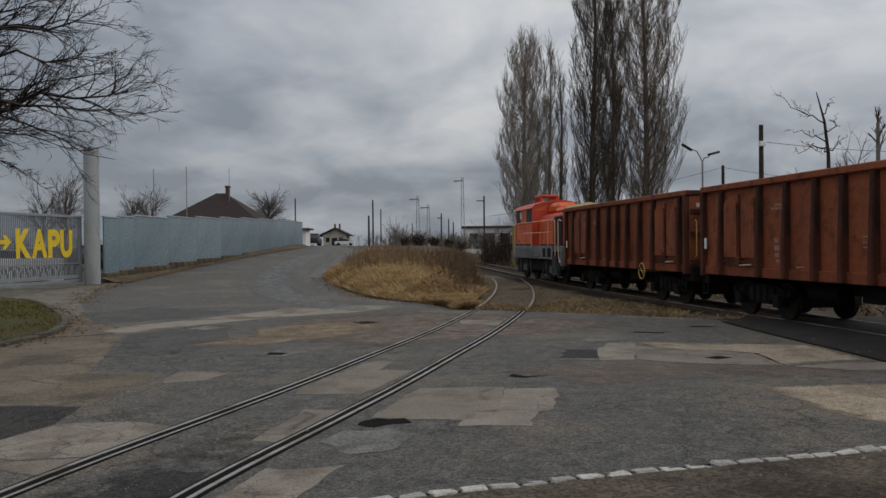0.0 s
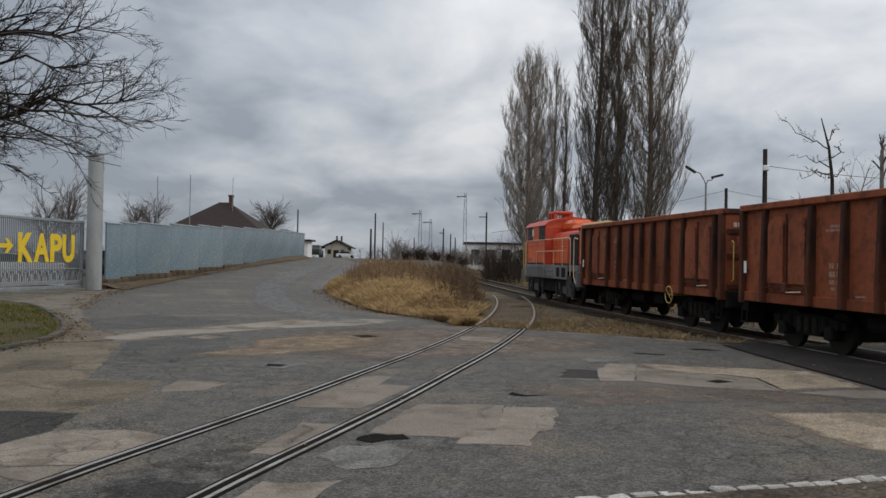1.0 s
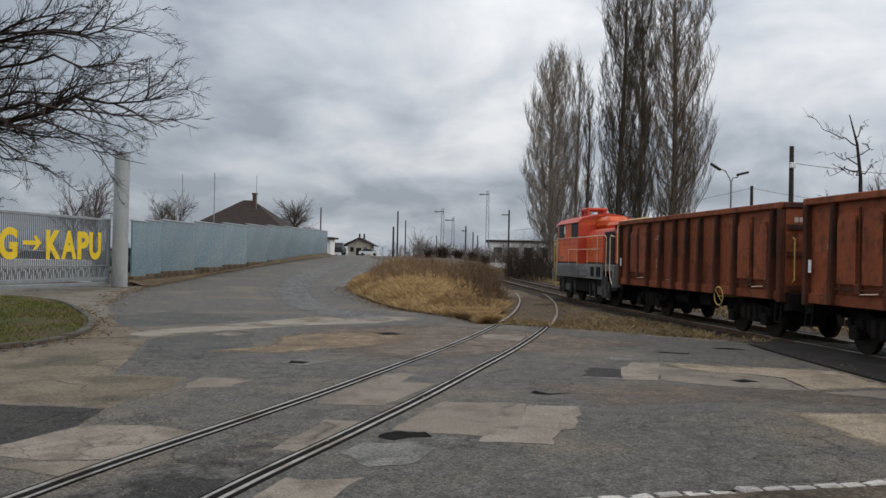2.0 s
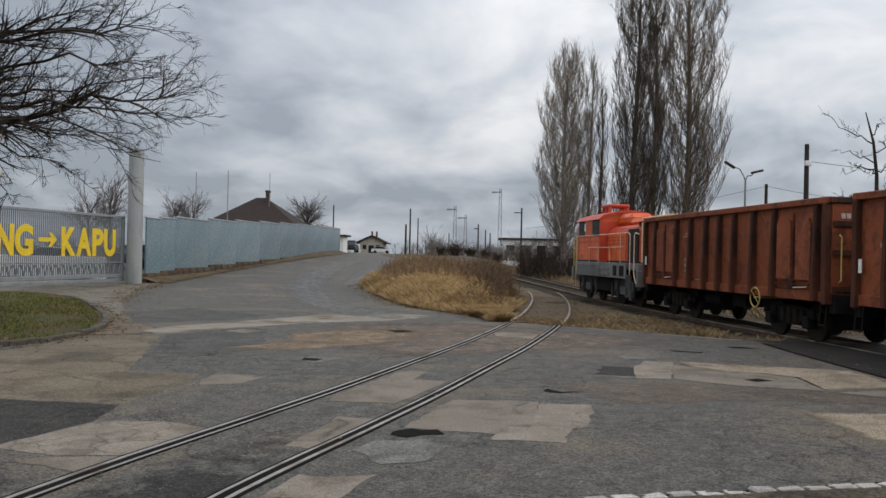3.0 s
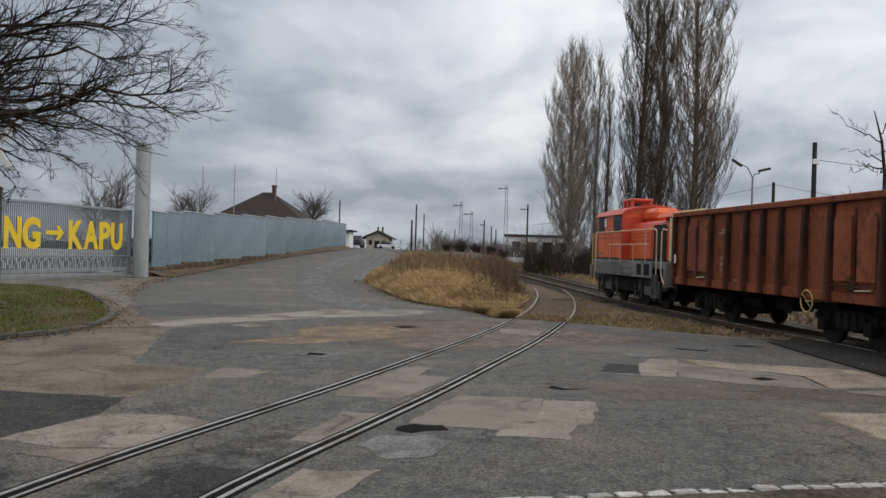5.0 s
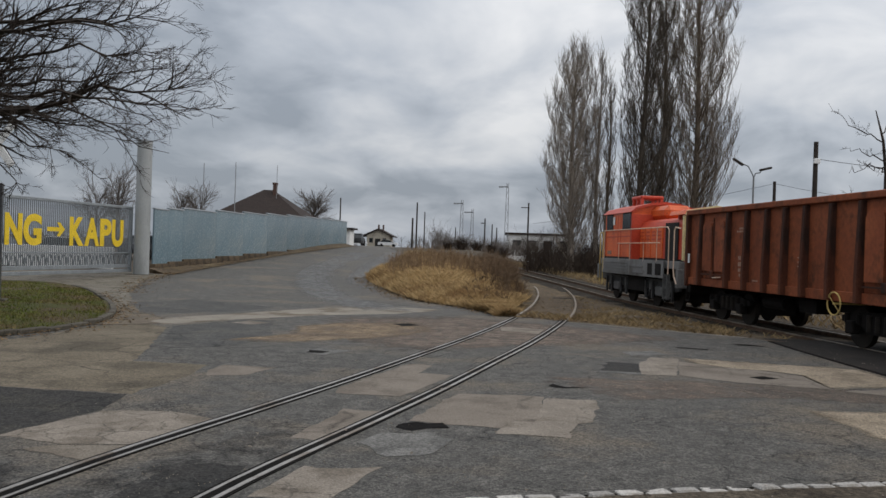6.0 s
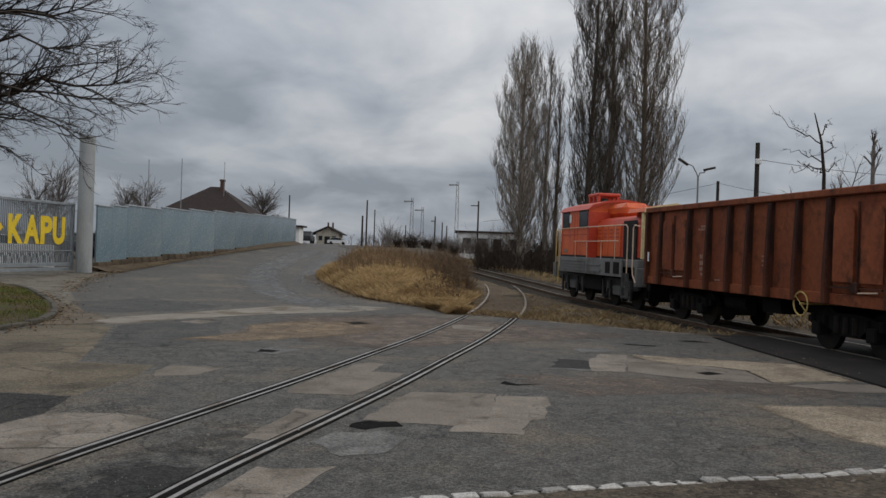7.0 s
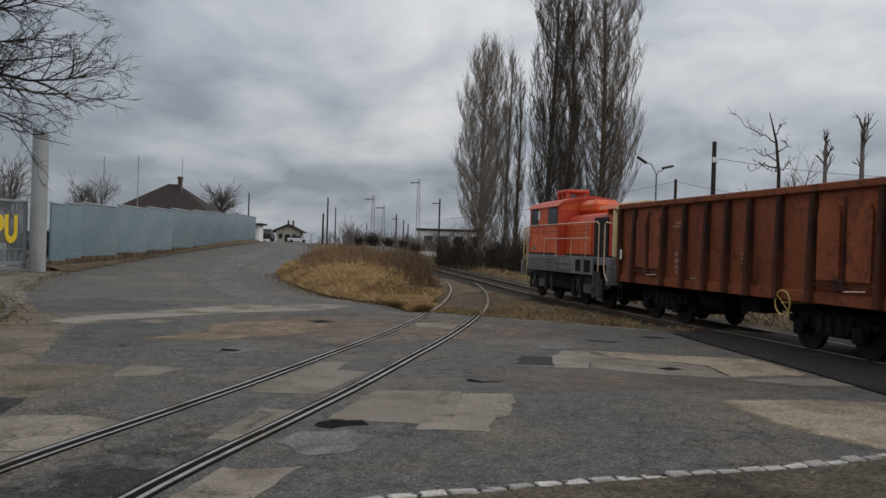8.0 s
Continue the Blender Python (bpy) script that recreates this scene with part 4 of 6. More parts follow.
    for _ in range(5200):
        k = r.random()
        if k < 0.35:
            y = r.uniform(12, 40)
            x = along(ROAD_L if y > 28 else VERGE_R, y) + r.gauss(0.1, 0.35)
        elif k < 0.6:
            y = r.uniform(39, 80)
            x = along(ROAD_L, y) - abs(r.gauss(0, 0.7)) + 0.3
        else:
            y = r.uniform(22.8, 45)
            x = along(ROAD_R, y) + r.gauss(0.1, 0.4)
        z = max(height(x, y), 0) + (0.02 if x > -14 else 0.06)
        q = r.uniform(0.02, 0.055)
        a = r.uniform(0, 6.28)
        bm.faces.new([bm.verts.new((x + math.cos(a + t) * q * w, y + math.sin(a + t) * q * w, z + r.uniform(0, 0.035))) for t, w in ((0, 1), (1.6, 0.6), (3.1, 1), (4.7, 0.6))])
    tagged(obj("dead_leaves", bm, LEAF), "brown dead leaves along the kerbs and grass edges", "leaves", kind="stuff")
    # fallen leaves and litter along the grass edges
    bm = bmesh.new()
    r = random.Random(5)
    for _ in range(420):
        k = r.random()
        if k < 0.5:
            y = r.uniform(20, 30)
            x = along(ROAD_R, y) + r.gauss(0, 0.4)
        elif k < 0.75:
            y = r.uniform(13, 38)
            x = along(ROAD_L, y) + abs(r.gauss(0, 0.6))
        else:
            x, y = r.uniform(-3, 5), r.uniform(6.5, 20)
        z = max(height(x, y), 0) + 0.02
        s = r.uniform(0.012, 0.035)
        a = r.uniform(0, 6.28)
        vs = [bm.verts.new((x + math.cos(a + t) * s * w, y + math.sin(a + t) * s * w, z + r.uniform(0, 0.02))) for t, w in ((0, 1), (1.6, 0.6), (3.1, 1), (4.7, 0.6))]
        bm.faces.new(vs)
    tagged(obj("litter", bm, PATCH_PALE), "scattered pale leaves and litter on the road", "litter", kind="stuff")
    # loose grit on the asphalt, thickest by the setts and beside the track
    vs, fs = [], []
    for _ in range(2600):
        if r.random() < 0.8:
            x, y = r.uniform(-4.5, 7.0), 4.6 + 7.5 * r.random() ** 1.5
        else:
            x, y = r.uniform(0.5, 7.5), r.uniform(14, 24)
        q, n0 = r.uniform(0.003, 0.009) * (1.0 if y < 12 else 1.5), len(vs)
        a = r.uniform(0, 6.28)
        base = max(height(x, y), 0.0) + 0.012
        for t in (0, 1.5, 3.2, 4.6):
            k = q * r.uniform(0.7, 1.3)
            vs.append((x + math.cos(a + t) * k, y + math.sin(a + t) * k, base - 0.012))
        vs.append((x + r.uniform(-0.3, 0.3) * q, y, base - 0.006 + q))
        fs += [(n0 + j, n0 + (j + 1) % 4, n0 + 4) for j in range(4)]
    me = bpy.data.meshes.new("grit")
    me.from_pydata(vs, [], fs)
    me.materials.append(PATCH_PALE)
    tagged(new("grit", me), "loose pale grit scattered over the asphalt", "grit", kind="stuff")


# ---- bare trees ----
def stick(segs, rng, p, d, length, r, level, kids, spread, droop=0.0, bends=3, keep=0.45, wob=0.13, thin=0.0045, share_=(0.35, 0.62)):
    """A branch of a few bends with kids of its own, added to segs."""
    d = np.asarray(d, float)
    d = d / np.linalg.norm(d)
    pts, rad = [np.asarray(p, float)], [r]
    for k in range(bends):
        d = d + rng.normal(0, wob, 3) + [0, 0, droop]
        d /= np.linalg.norm(d)
        pts.append(pts[-1] + d * length / bends)
        rad.append(r * (1 - (1 - keep) * (k + 1) / bends))
    for a, b, ra, rb in zip(pts, pts[1:], rad, rad[1:]):
        segs.append((*a, *b, ra, rb))
    if level <= 0:
        return
    for k in range(kids):
        u = rng.uniform(0.25, 1.0) * bends
        i = min(int(u), bends - 1)
        q = pts[i] + (pts[i + 1] - pts[i]) * (u - i)
        along_d = (pts[i + 1] - pts[i]) / np.linalg.norm(pts[i + 1] - pts[i])
        side = rng.normal(0, 1, 3)
        side -= along_d * (side @ along_d)
        side /= np.linalg.norm(side)
        stick(segs, rng, q, along_d + side * spread * rng.uniform(0.5, 1.2), length * rng.uniform(*share_), max(rad[i] * 0.55, thin), level - 1, kids, spread, droop, bends, keep, wob, thin, share_)


def limb(name, rows, material, n=10):
    """One skin round a bent axis: rows of x, y, z, radius."""
    bm = bmesh.new()
    rings = []
    for x, y, z, r in rows:
        rings.append([bm.verts.new((x + r * math.cos(2 * math.pi * k / n), y + r * math.sin(2 * math.pi * k / n), z)) for k in range(n)])
    for a, b in zip(rings, rings[1:]):
        for k in range(n):
            bm.faces.new((a[k], a[(k + 1) % n], b[(k + 1) % n], b[k]))
    bm.faces.new(rings[-1])
    return obj(name, bm, material, True)


def tree(name, label, x, y, segs_trunk, segs_crown, bark, twig, sides=3):
    th = thing(name, label, "tree", pose(x, y, ground_z(x, y) - 0.05))
    rows = [(*q[:3], q[6] * (1.25 if k == 0 else 1)) for k, q in enumerate(segs_trunk)] + [(*segs_trunk[-1][3:6], segs_trunk[-1][7])]
    limb("trunk", rows, bark).parent = th
    tubes("crown", segs_crown, twig, sides).parent = th
    return th


def poplar(x, y, h, w, seed, bark, dense=1.0, top=0.16):
    """A column of steep limbs that leave the trunk low, swing out to the crown's edge and climb along it."""
    rng = np.random.default_rng(seed)
    trunk, crown = [], []
    lean = rng.normal(0, 0.006, 2)
    levels = [0, 0.12, 0.3, 0.5, 0.7, 0.88, 1.0]
    at = [np.array([lean[0] * h * u + 0.1 * math.sin(u * 7 + seed), lean[1] * h * u, h * u]) for u in levels]
    r0 = 0.14 + 0.06 * w
    for i in range(6):
        trunk.append((*at[i], *at[i + 1], r0 * (1 - levels[i]) ** 0.8 + 0.012, r0 * (1 - levels[i + 1]) ** 0.8 + 0.012))

    def axis(u):
        u = min(u, 1.0)
        i = max(j for j in range(6) if levels[j] <= u)
        return at[i] + (at[i + 1] - at[i]) * (u - levels[i]) / (levels[i + 1] - levels[i])

    def edge(u):
        return w * (0.5 + 0.5 * smooth(0.05, 0.34, u)) * (1 - (1 - top) * smooth(0.76, 1.06, u))
    n = int(170 * dense)
    for k in range(n):
        u = 0.05 + 0.88 * (k + rng.random()) / n
        a = rng.uniform(0, 2 * math.pi)
        rise = rng.uniform(0.10, 0.26) * (1.1 - 0.6 * u)
        share_ = rng.uniform(0.25, 1.0) ** 0.6
        swerve = rng.normal(0, 0.35)
        pts = []
        for j in range(7):
            m = j / 6
            v = min(u + rise * m, 1.02)
            reach = edge(v) * share_ * (1 - (1 - m) ** 2.2)
            b = a + swerve * m
            pts.append(axis(v) + [math.cos(b) * reach, math.sin(b) * reach, max(v - 1, 0) * h] + rng.normal(0, 0.05, 3) * (m > 0))
        rb = 0.036 * (1 - u) + 0.016
        for j in range(6):
            crown.append((*pts[j], *pts[j + 1], rb * (1 - j / 7), rb * (1 - (j + 1) / 7)))
        for _ in range(int(26 * min(1, 0.4 + 0.35 * w) * (1 - 0.55 * smooth(0.6, 1, u)))):
            j = int(rng.integers(1, 6))
            q = pts[j] + (pts[j + 1] - pts[j]) * rng.random()
            b = rng.uniform(0, 2 * math.pi)
            stick(crown, rng, q, (math.cos(b) * 0.3, math.sin(b) * 0.3, 1.0), rng.uniform(0.5, 1.35) * (0.7 + 0.1 * w), 0.0115, 1, 3, 0.42, 0.04, 2, 0.5)
    return tree("poplar", "tall narrow leafless poplar with dense upright branches", x, y, trunk, crown, bark, bark)


def bough(segs, rng, p, q, arch, r, kids, tip):
    """A long limb from p to q that bows by arch, with forked side shoots thinning towards its end."""
    p, q = np.asarray(p, float), np.asarray(q, float)
    n = 9
    pts = [p + (q - p) * k / n + [0, 0, arch * 4 * (k / n) * (1 - k / n)] + rng.normal(0, 0.09, 3) * (0 < k) for k in range(n + 1)]
    for k in range(n):
        segs.append((*pts[k], *pts[k + 1], r * (1 - 0.88 * k / n), r * (1 - 0.88 * (k + 1) / n)))
    size = np.linalg.norm(q - p)
    for _ in range(kids):
        u = rng.uniform(0.12, 1.0) * n
        k = min(int(u), n - 1)
        d = (pts[k + 1] - pts[k]) / np.linalg.norm(pts[k + 1] - pts[k])
        side = rng.normal(0, 1, 3)
        side -= d * (side @ d)
        side /= np.linalg.norm(side)
        d = d + side * rng.uniform(0.3, 0.9) + [0, 0, tip]
        stick(segs, rng, pts[k] + (pts[k + 1] - pts[k]) * (u - k), d, size * rng.uniform(0.13, 0.3) * (1.1 - 0.5 * u / n), max(r * (0.55 - 0.45 * u / n), 0.011), 2, 4, 0.7, 0.03, 4, 0.35, 0.16, 0.0055, (0.35, 0.6))


def build_trees():
    poplar(6.6, 65, 17.9, 2.3, 1, BARK_POPLAR, 1.25, 0.38)
    poplar(8.75, 66, 18.4, 0.7, 2, BARK_POPLAR, 0.34)
    poplar(9.6, 65.5, 16.2, 0.6, 9, BARK_POPLAR_MID, 0.3)
    poplar(11.75, 64, 27.5, 2.15, 3, BARK_POPLAR_DARK, 1.3)
    poplar(13.9, 66, 27.0, 1.6, 4, BARK_POPLAR_MID, 0.9)
    poplar(16.3, 65, 27.5, 3.1, 5, BARK_POPLAR_MID, 1.6)
    # the wide tree over the verge: its limbs hang into view from the side
    rng = np.random.default_rng(21)
    trunk, crown = [], []
    tp = [np.array(v, float) for v in ((0, 0, 0), (0.1, 0.05, 1.6), (0.05, 0.1, 3.2), (0.3, 0.0, 4.6), (0.2, 0.2, 6.2), (0.4, 0.3, 8.0))]
    for i in range(5):
        trunk.append((*tp[i], *tp[i + 1], 0.34 - 0.05 * i, 0.34 - 0.05 * (i + 1)))
    # height of the fork; reach, depth and height of the end; bow; thickness; shoots
    boughs = [(5.6, 4.9, 0.6, 7.4, 0.10, 0.085, 20), (5.7, 7.1, -0.8, 6.45, 0.35, 0.085, 26), (5.3, 6.4, 0.5, 6.05, 0.42, 0.07, 26), (5.0, 5.9, 1.4, 6.1, -0.15, 0.06, 24),
              (4.7, 7.5, 0.2, 5.5, -0.15, 0.095, 34), (4.75, 7.6, -0.9, 4.75, 0.22, 0.08, 32), (4.8, 6.6, 0.9, 3.95, 0.5, 0.055, 20), (4.4, 4.4, -0.6, 3.95, 0.25, 0.06, 22),
              (4.2, 3.3, 0.3, 3.05, 0.35, 0.05, 20), (4.5, 5.4, 1.1, 4.25, 0.35, 0.055, 26), (5.1, 5.3, -1.2, 5.3, 0.3, 0.06, 26), (4.6, 4.0, 1.6, 3.6, 0.3, 0.05, 22),
              (6.0, 6.0, 1.2, 7.1, 0.2, 0.07, 20), (4.9, 4.6, -1.6, 4.6, 0.2, 0.06, 24)]
    for z, dx, dy, dz, arch, r, kids in boughs:
        i = max(j for j in range(5) if tp[j][2] <= z)
        p = tp[i] + (tp[i + 1] - tp[i]) * (z - tp[i][2]) / (tp[i + 1][2] - tp[i][2])
        bough(crown, rng, p, (dx * 0.89, dy, dz), arch, r, kids, 0.12 if dz > 5 else 0.0)
    for z, a, rise, ln in ((5.0, 120, 0.4, 5.0), (5.6, 200, 0.4, 5.0), (6.2, 270, 0.4, 4.5), (7.8, 80, 0.9, 4.0), (5.4, 165, 0.5, 4.6)):
        stick(crown, rng, (0.3, 0.1, z), (math.cos(radians(a)), math.sin(radians(a)), rise), ln, 0.1, 3, 5, 0.9, 0.0, 4, 0.3)
    tree("verge_tree", "wide leafless tree with dark tangled hanging branches", -13.05, 17.0, trunk, crown, BARK, BARK)
    # a pruned bare tree behind the wagons
    rng = np.random.default_rng(5)
    trunk = [(0, 0, 0, 0.02, 0, 4.0, 0.12, 0.095), (0.02, 0, 4.0, 0.0, 0, 5.8, 0.095, 0.075), (0.0, 0, 5.8, -0.16, 0, 7.2, 0.075, 0.055), (-0.16, 0, 7.2, -0.5, 0, 8.45, 0.055, 0.02)]
    crown = []
    for z, end, arch in ((7.1, (-2.45, 0.1, 8.75), -0.12), (6.3, (-1.75, -0.1, 6.75), 0.14), (6.1, (-1.5, 0.2, 5.75), 0.16), (5.9, (-1.3, -0.3, 6.2), 0.05), (7.5, (0.35, 0.1, 8.3), 0.0), (6.6, (0.5, 0.1, 7.6), -0.05), (6.0, (1.0, 0.2, 6.6), -0.1)):
        bough(crown, rng, (0.0 if z < 5.8 else -0.11 * (z - 5.8), 0, z), end, arch, 0.034, 4, 0.3)
    tree("pruned_tree", "thin leafless tree with a few bare crooked limbs", 16.65, 35.0, trunk, crown, BARK, BARK)
    # small bare trees far off
    def small(x, y, h, w, seed, bark, trunk_h=0.25, name="bare_tree", label="small leafless tree in the distance", kids=5, limbs=15, long=(0.3, 0.45), low=0.8):
        rng = np.random.default_rng(seed)
        tr, cr = [(0, 0, 0, 0, 0, h * trunk_h, 0.03 * h * 0.5, 0.02 * h * 0.5), (0, 0, h * trunk_h, 0.02 * h, 0, h * max(0.7, trunk_h + 0.04), 0.02 * h * 0.5, 0.006 * h)], []
        for k in range(limbs):
            a = rng.uniform(0, 6.28)
            z = h * rng.uniform(trunk_h * low, max(0.65, trunk_h))
            stick(cr, rng, (0, 0, z), (math.cos(a) * w, math.sin(a) * w, 1.0), h * rng.uniform(*long), 0.008 * h, 2, kids, 0.6, 0.0, 3, 0.4)
        tree(name, label, x, y, tr, cr, bark, bark)
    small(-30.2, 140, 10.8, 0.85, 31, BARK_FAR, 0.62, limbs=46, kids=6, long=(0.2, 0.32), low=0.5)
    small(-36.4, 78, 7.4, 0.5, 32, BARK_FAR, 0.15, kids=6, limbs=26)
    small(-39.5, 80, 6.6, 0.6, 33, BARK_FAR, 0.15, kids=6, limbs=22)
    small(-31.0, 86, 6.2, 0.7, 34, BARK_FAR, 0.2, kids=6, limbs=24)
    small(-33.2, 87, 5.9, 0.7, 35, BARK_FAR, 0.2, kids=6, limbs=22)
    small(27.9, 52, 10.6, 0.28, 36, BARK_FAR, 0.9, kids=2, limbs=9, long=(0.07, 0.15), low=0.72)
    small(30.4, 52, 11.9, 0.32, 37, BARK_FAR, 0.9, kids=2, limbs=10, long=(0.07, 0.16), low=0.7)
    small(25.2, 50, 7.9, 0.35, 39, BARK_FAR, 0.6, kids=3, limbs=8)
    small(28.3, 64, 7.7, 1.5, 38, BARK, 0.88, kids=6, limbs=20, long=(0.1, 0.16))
    # hedge, scrub and the far line of trees
    rng = np.random.default_rng(41)
    segs = []
    for _ in range(520):
        x = rng.uniform(4.5, 30)
        y = rng.uniform(88, 97)
        h = rng.uniform(1.4, 3.6) * (1.0 if x > 6 else 0.7)
        stick(segs, rng, np.array([x, y, 0]), (rng.normal(0, 0.25), rng.normal(0, 0.25), 1), h, 0.04, 2, 5, 0.7, 0, 3, 0.4)
    tagged(tubes("hedge", segs, BRUSH), "dark leafless hedge behind the tracks", "hedge", kind="stuff")
    segs = []
    for _ in range(800):
        x = rng.uniform(3.2, 22)
        y = rng.uniform(60, 68) + (3 if x < 5 else 0)
        h = rng.uniform(1.0, 3.6) * (0.65 + 0.7 * abs(noise.noise((x * 0.5, y * 0.3, 1))))
        stick(segs, rng, np.array([x, y, -0.05]), (rng.normal(0, 0.35), rng.normal(0, 0.35), 1), h, 0.035, 2, 5, 0.8, 0, 3, 0.4)
    tagged(tubes("undergrowth", segs, BRUSH), "dark tangled undergrowth at the feet of the poplars", "undergrowth", kind="stuff")
    segs = []
    for _ in range(420):
        x = rng.uniform(-9, 8)
        y = rng.uniform(125, 150)
        h = rng.uniform(1.0, 3.8) * (0.6 + 0.8 * abs(noise.noise((x * 0.2, 3.0, 1))))
        stick(segs, rng, np.array([x, y, 1.2]), (rng.normal(0, 0.2), 0, 1), h, 0.05, 2, 5, 0.6, 0, 3, 0.4)
    tagged(tubes("far_scrub", segs, BARK_FAR), "pale leafless scrub in the distance", "scrub", kind="stuff")
    for cx, cw, ch in ((-3.7, 0.9, 1.9), (-1.4, 0.8, 1.5), (0.7, 0.7, 1.3), (-5.6, 0.6, 1.2), (2.6, 0.8, 1.4)):
        segs = []
        for _ in range(46):
            stick(segs, rng, np.array([rng.normal(0, cw * 0.35), rng.normal(0, cw * 0.35), 0]), (rng.normal(0, 0.4), rng.normal(0, 0.4), 1), ch * rng.uniform(0.5, 1), 0.05, 2, 4, 0.9, 0, 3, 0.4)
        ob = tubes("bush", segs, BRUSH)
        ob.location = (cx, 118, height(cx, 118) - 0.05)
        tagged(ob, "dark round leafless bush in the distance", "bush")
    segs = []
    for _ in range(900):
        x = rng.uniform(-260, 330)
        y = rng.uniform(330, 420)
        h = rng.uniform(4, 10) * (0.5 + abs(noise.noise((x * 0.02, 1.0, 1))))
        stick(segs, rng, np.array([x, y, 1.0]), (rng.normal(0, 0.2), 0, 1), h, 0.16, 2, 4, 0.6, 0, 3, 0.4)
    tagged(tubes("far_wood", segs, HAZE), "line of leafless trees on the horizon, haze painted into their grey", "woods", kind="stuff")


# ---- the yard behind the gate ----
GATE_A, GATE_B = Vector((-17.45, 39.0)), Vector((-18.95, 30.2))


def words(text, size, material, parent, m, name="letter", bold=0.0):
    """Each character as a mesh of its own, in the built-in font."""
    x = 0.0
    for ch in text:
        cu = bpy.data.curves.new("letter", "FONT")
        cu.body, cu.size, cu.extrude, cu.offset = ch, size, 0.012, bold
        tmp = bpy.data.objects.new("letter", cu)
        me = bpy.data.meshes.new_from_object(tmp)
        bpy.data.objects.remove(tmp)
        low, wide = min(v.co.x for v in me.vertices), max(v.co.x for v in me.vertices)
        want = {"N": 0.94, "G": 1.04, "K": 0.94, "A": 1.04, "P": 0.82, "U": 0.88}[ch]
        for v in me.vertices:
            v.co.x = (v.co.x - low) * want / (wide - low)
        wide = want
        me.materials.clear()
        me.materials.append(material)
        ob = new(name, me)
        ob.parent = parent
        ob.matrix_basis = m @ Matrix.Translation((x, 0, 0))
        tagged(ob, "yellow painted letter " + ch)
        x += wide + 0.06


def build_gate():
    d = GATE_A - GATE_B
    ln = d.length
    rz = math.degrees(math.atan2(d.y, d.x))
    gate = thing("sliding_gate", "grey steel bar gate with large yellow letters", "gate", pose(GATE_B.x, GATE_B.y, 0.2, 0, 0, rz))
    z0, z1 = 0.1, 3.28
    for z, t, nm in ((z0, 0.15, "bottom_beam"), (z0 + 0.21, 0.17, "lower_rail"), (1.0, 0.05, "middle_rail"), (z1 - 0.1, 0.12, "top_rail")):
        bm = bmesh.new()
        box(bm, 0, ln, -0.06, 0.06, z, z + t, 0.012)
        part(nm, bm, GALV, gate)
    for x in (0.0, ln - 0.14):
        bm = bmesh.new()
        box(bm, x, x + 0.14, -0.07, 0.07, z0, z1, 0.012)
        part("end_post", bm, GALV, gate)
    bm = bmesh.new()
    box(bm, -0.013, 0.013, -0.02, 0.02, 0.45, z1 - 0.05)
    bar = mesh("bar", bm, BAR)
    n = int(ln / 0.115)
    for k in range(1, n):
        share("bar", bar, gate, pose(k * ln / n, 0, 0))
    bm = bmesh.new()
    m = int(ln / 0.42)
    for k in range(m):
        a = k * ln / m
        pipe(bm, [(a, -0.03, 0.5), (a + 0.09, -0.03, 0.8), (a + 0.16, -0.03, 0.93), (a + 0.26, -0.03, 0.93), (a + 0.33, -0.03, 0.8), (a + 0.42, -0.03, 0.5)], 0.03, 5)
    part("zigzag_brace", bm, BAR, gate)
    face = pose(0, -0.09, 0, 90, 0, 0)
    words("NG", 1.66, YELLOW, gate, face @ Matrix.Translation((LETTER_NG, 1.4, 0)), bold=0.07)
    words("KAPU", 1.66, YELLOW, gate, face @ Matrix.Translation((LETTER_K, 1.4, 0)), bold=0.07)
    bm = bmesh.new()
    a = LETTER_ARROW
    prism(bm, [(a, 1.93), (a + 0.75, 1.93), (a + 0.6, 1.72), (a + 0.78, 1.72), (a + 1.1, 2.02), (a + 0.78, 2.32), (a + 0.6, 2.32), (a + 0.75, 2.11), (a, 2.11)], "y", -0.1, -0.085)
    part("arrow", bm, YELLOW, gate, "yellow painted arrow")
    # round pillar at the gate's end
    pil = thing("gate_pillar", "tall round pale grey concrete pillar", "pillar", pose(-16.9, 39.0, 0.12))
    bm = bmesh.new()
    rod(bm, (0, 0, 0), (0, 0, 6.6), 0.37, 0.35, 28)
    part("shaft", bm, POST_PALE, pil, smooth=False)
    bm = bmesh.new()
    rod(bm, (0, 0, 6.6), (0, 0, 6.66), 0.38, 0.38, 28)
    part("cap", bm, WALL_CAP, pil)
    bm = bmesh.new()
    box(bm, -0.6, 0.6, -0.5, 0.5, -0.05, 0.08, 0.03)
    part("footing", bm, KERB, pil)
    # dark sign pillar at the verge
    sp = thing("sign_pillar", "dark grey sheet-metal sign pillar with white marks", "sign", pose(-13.52, 21.75, height(-13.4, 21.7) + 0.05, 0, 0, 20))
    bm = bmesh.new()
    box(bm, -0.75, 0.12, -0.12, 0.12, 0, 3.3, 0.02)
    part("panel", bm, CAR_DARK, sp)
    bm = bmesh.new()
    box(bm, -0.6, -0.02, -0.128, -0.122, 2.1, 2.5)
    part("marking", bm, WHITE, sp)
    bm = bmesh.new()
    box(bm, -0.95, 0.3, -0.3, 0.3, -0.1, 0.1, 0.03)
    part("footing", bm, KERB, sp)
    # white crossing sign
    cs = thing("crossing_sign", "white crossed boards of a railway crossing sign", "sign", pose(-14.15, 22.6, height(-14, 22)))
    bm = bmesh.new()
    rod(bm, (0, 0.05, 0), (0, 0.05, 4.9), 0.05, n=10)
    part("pole", bm, GALV, cs)
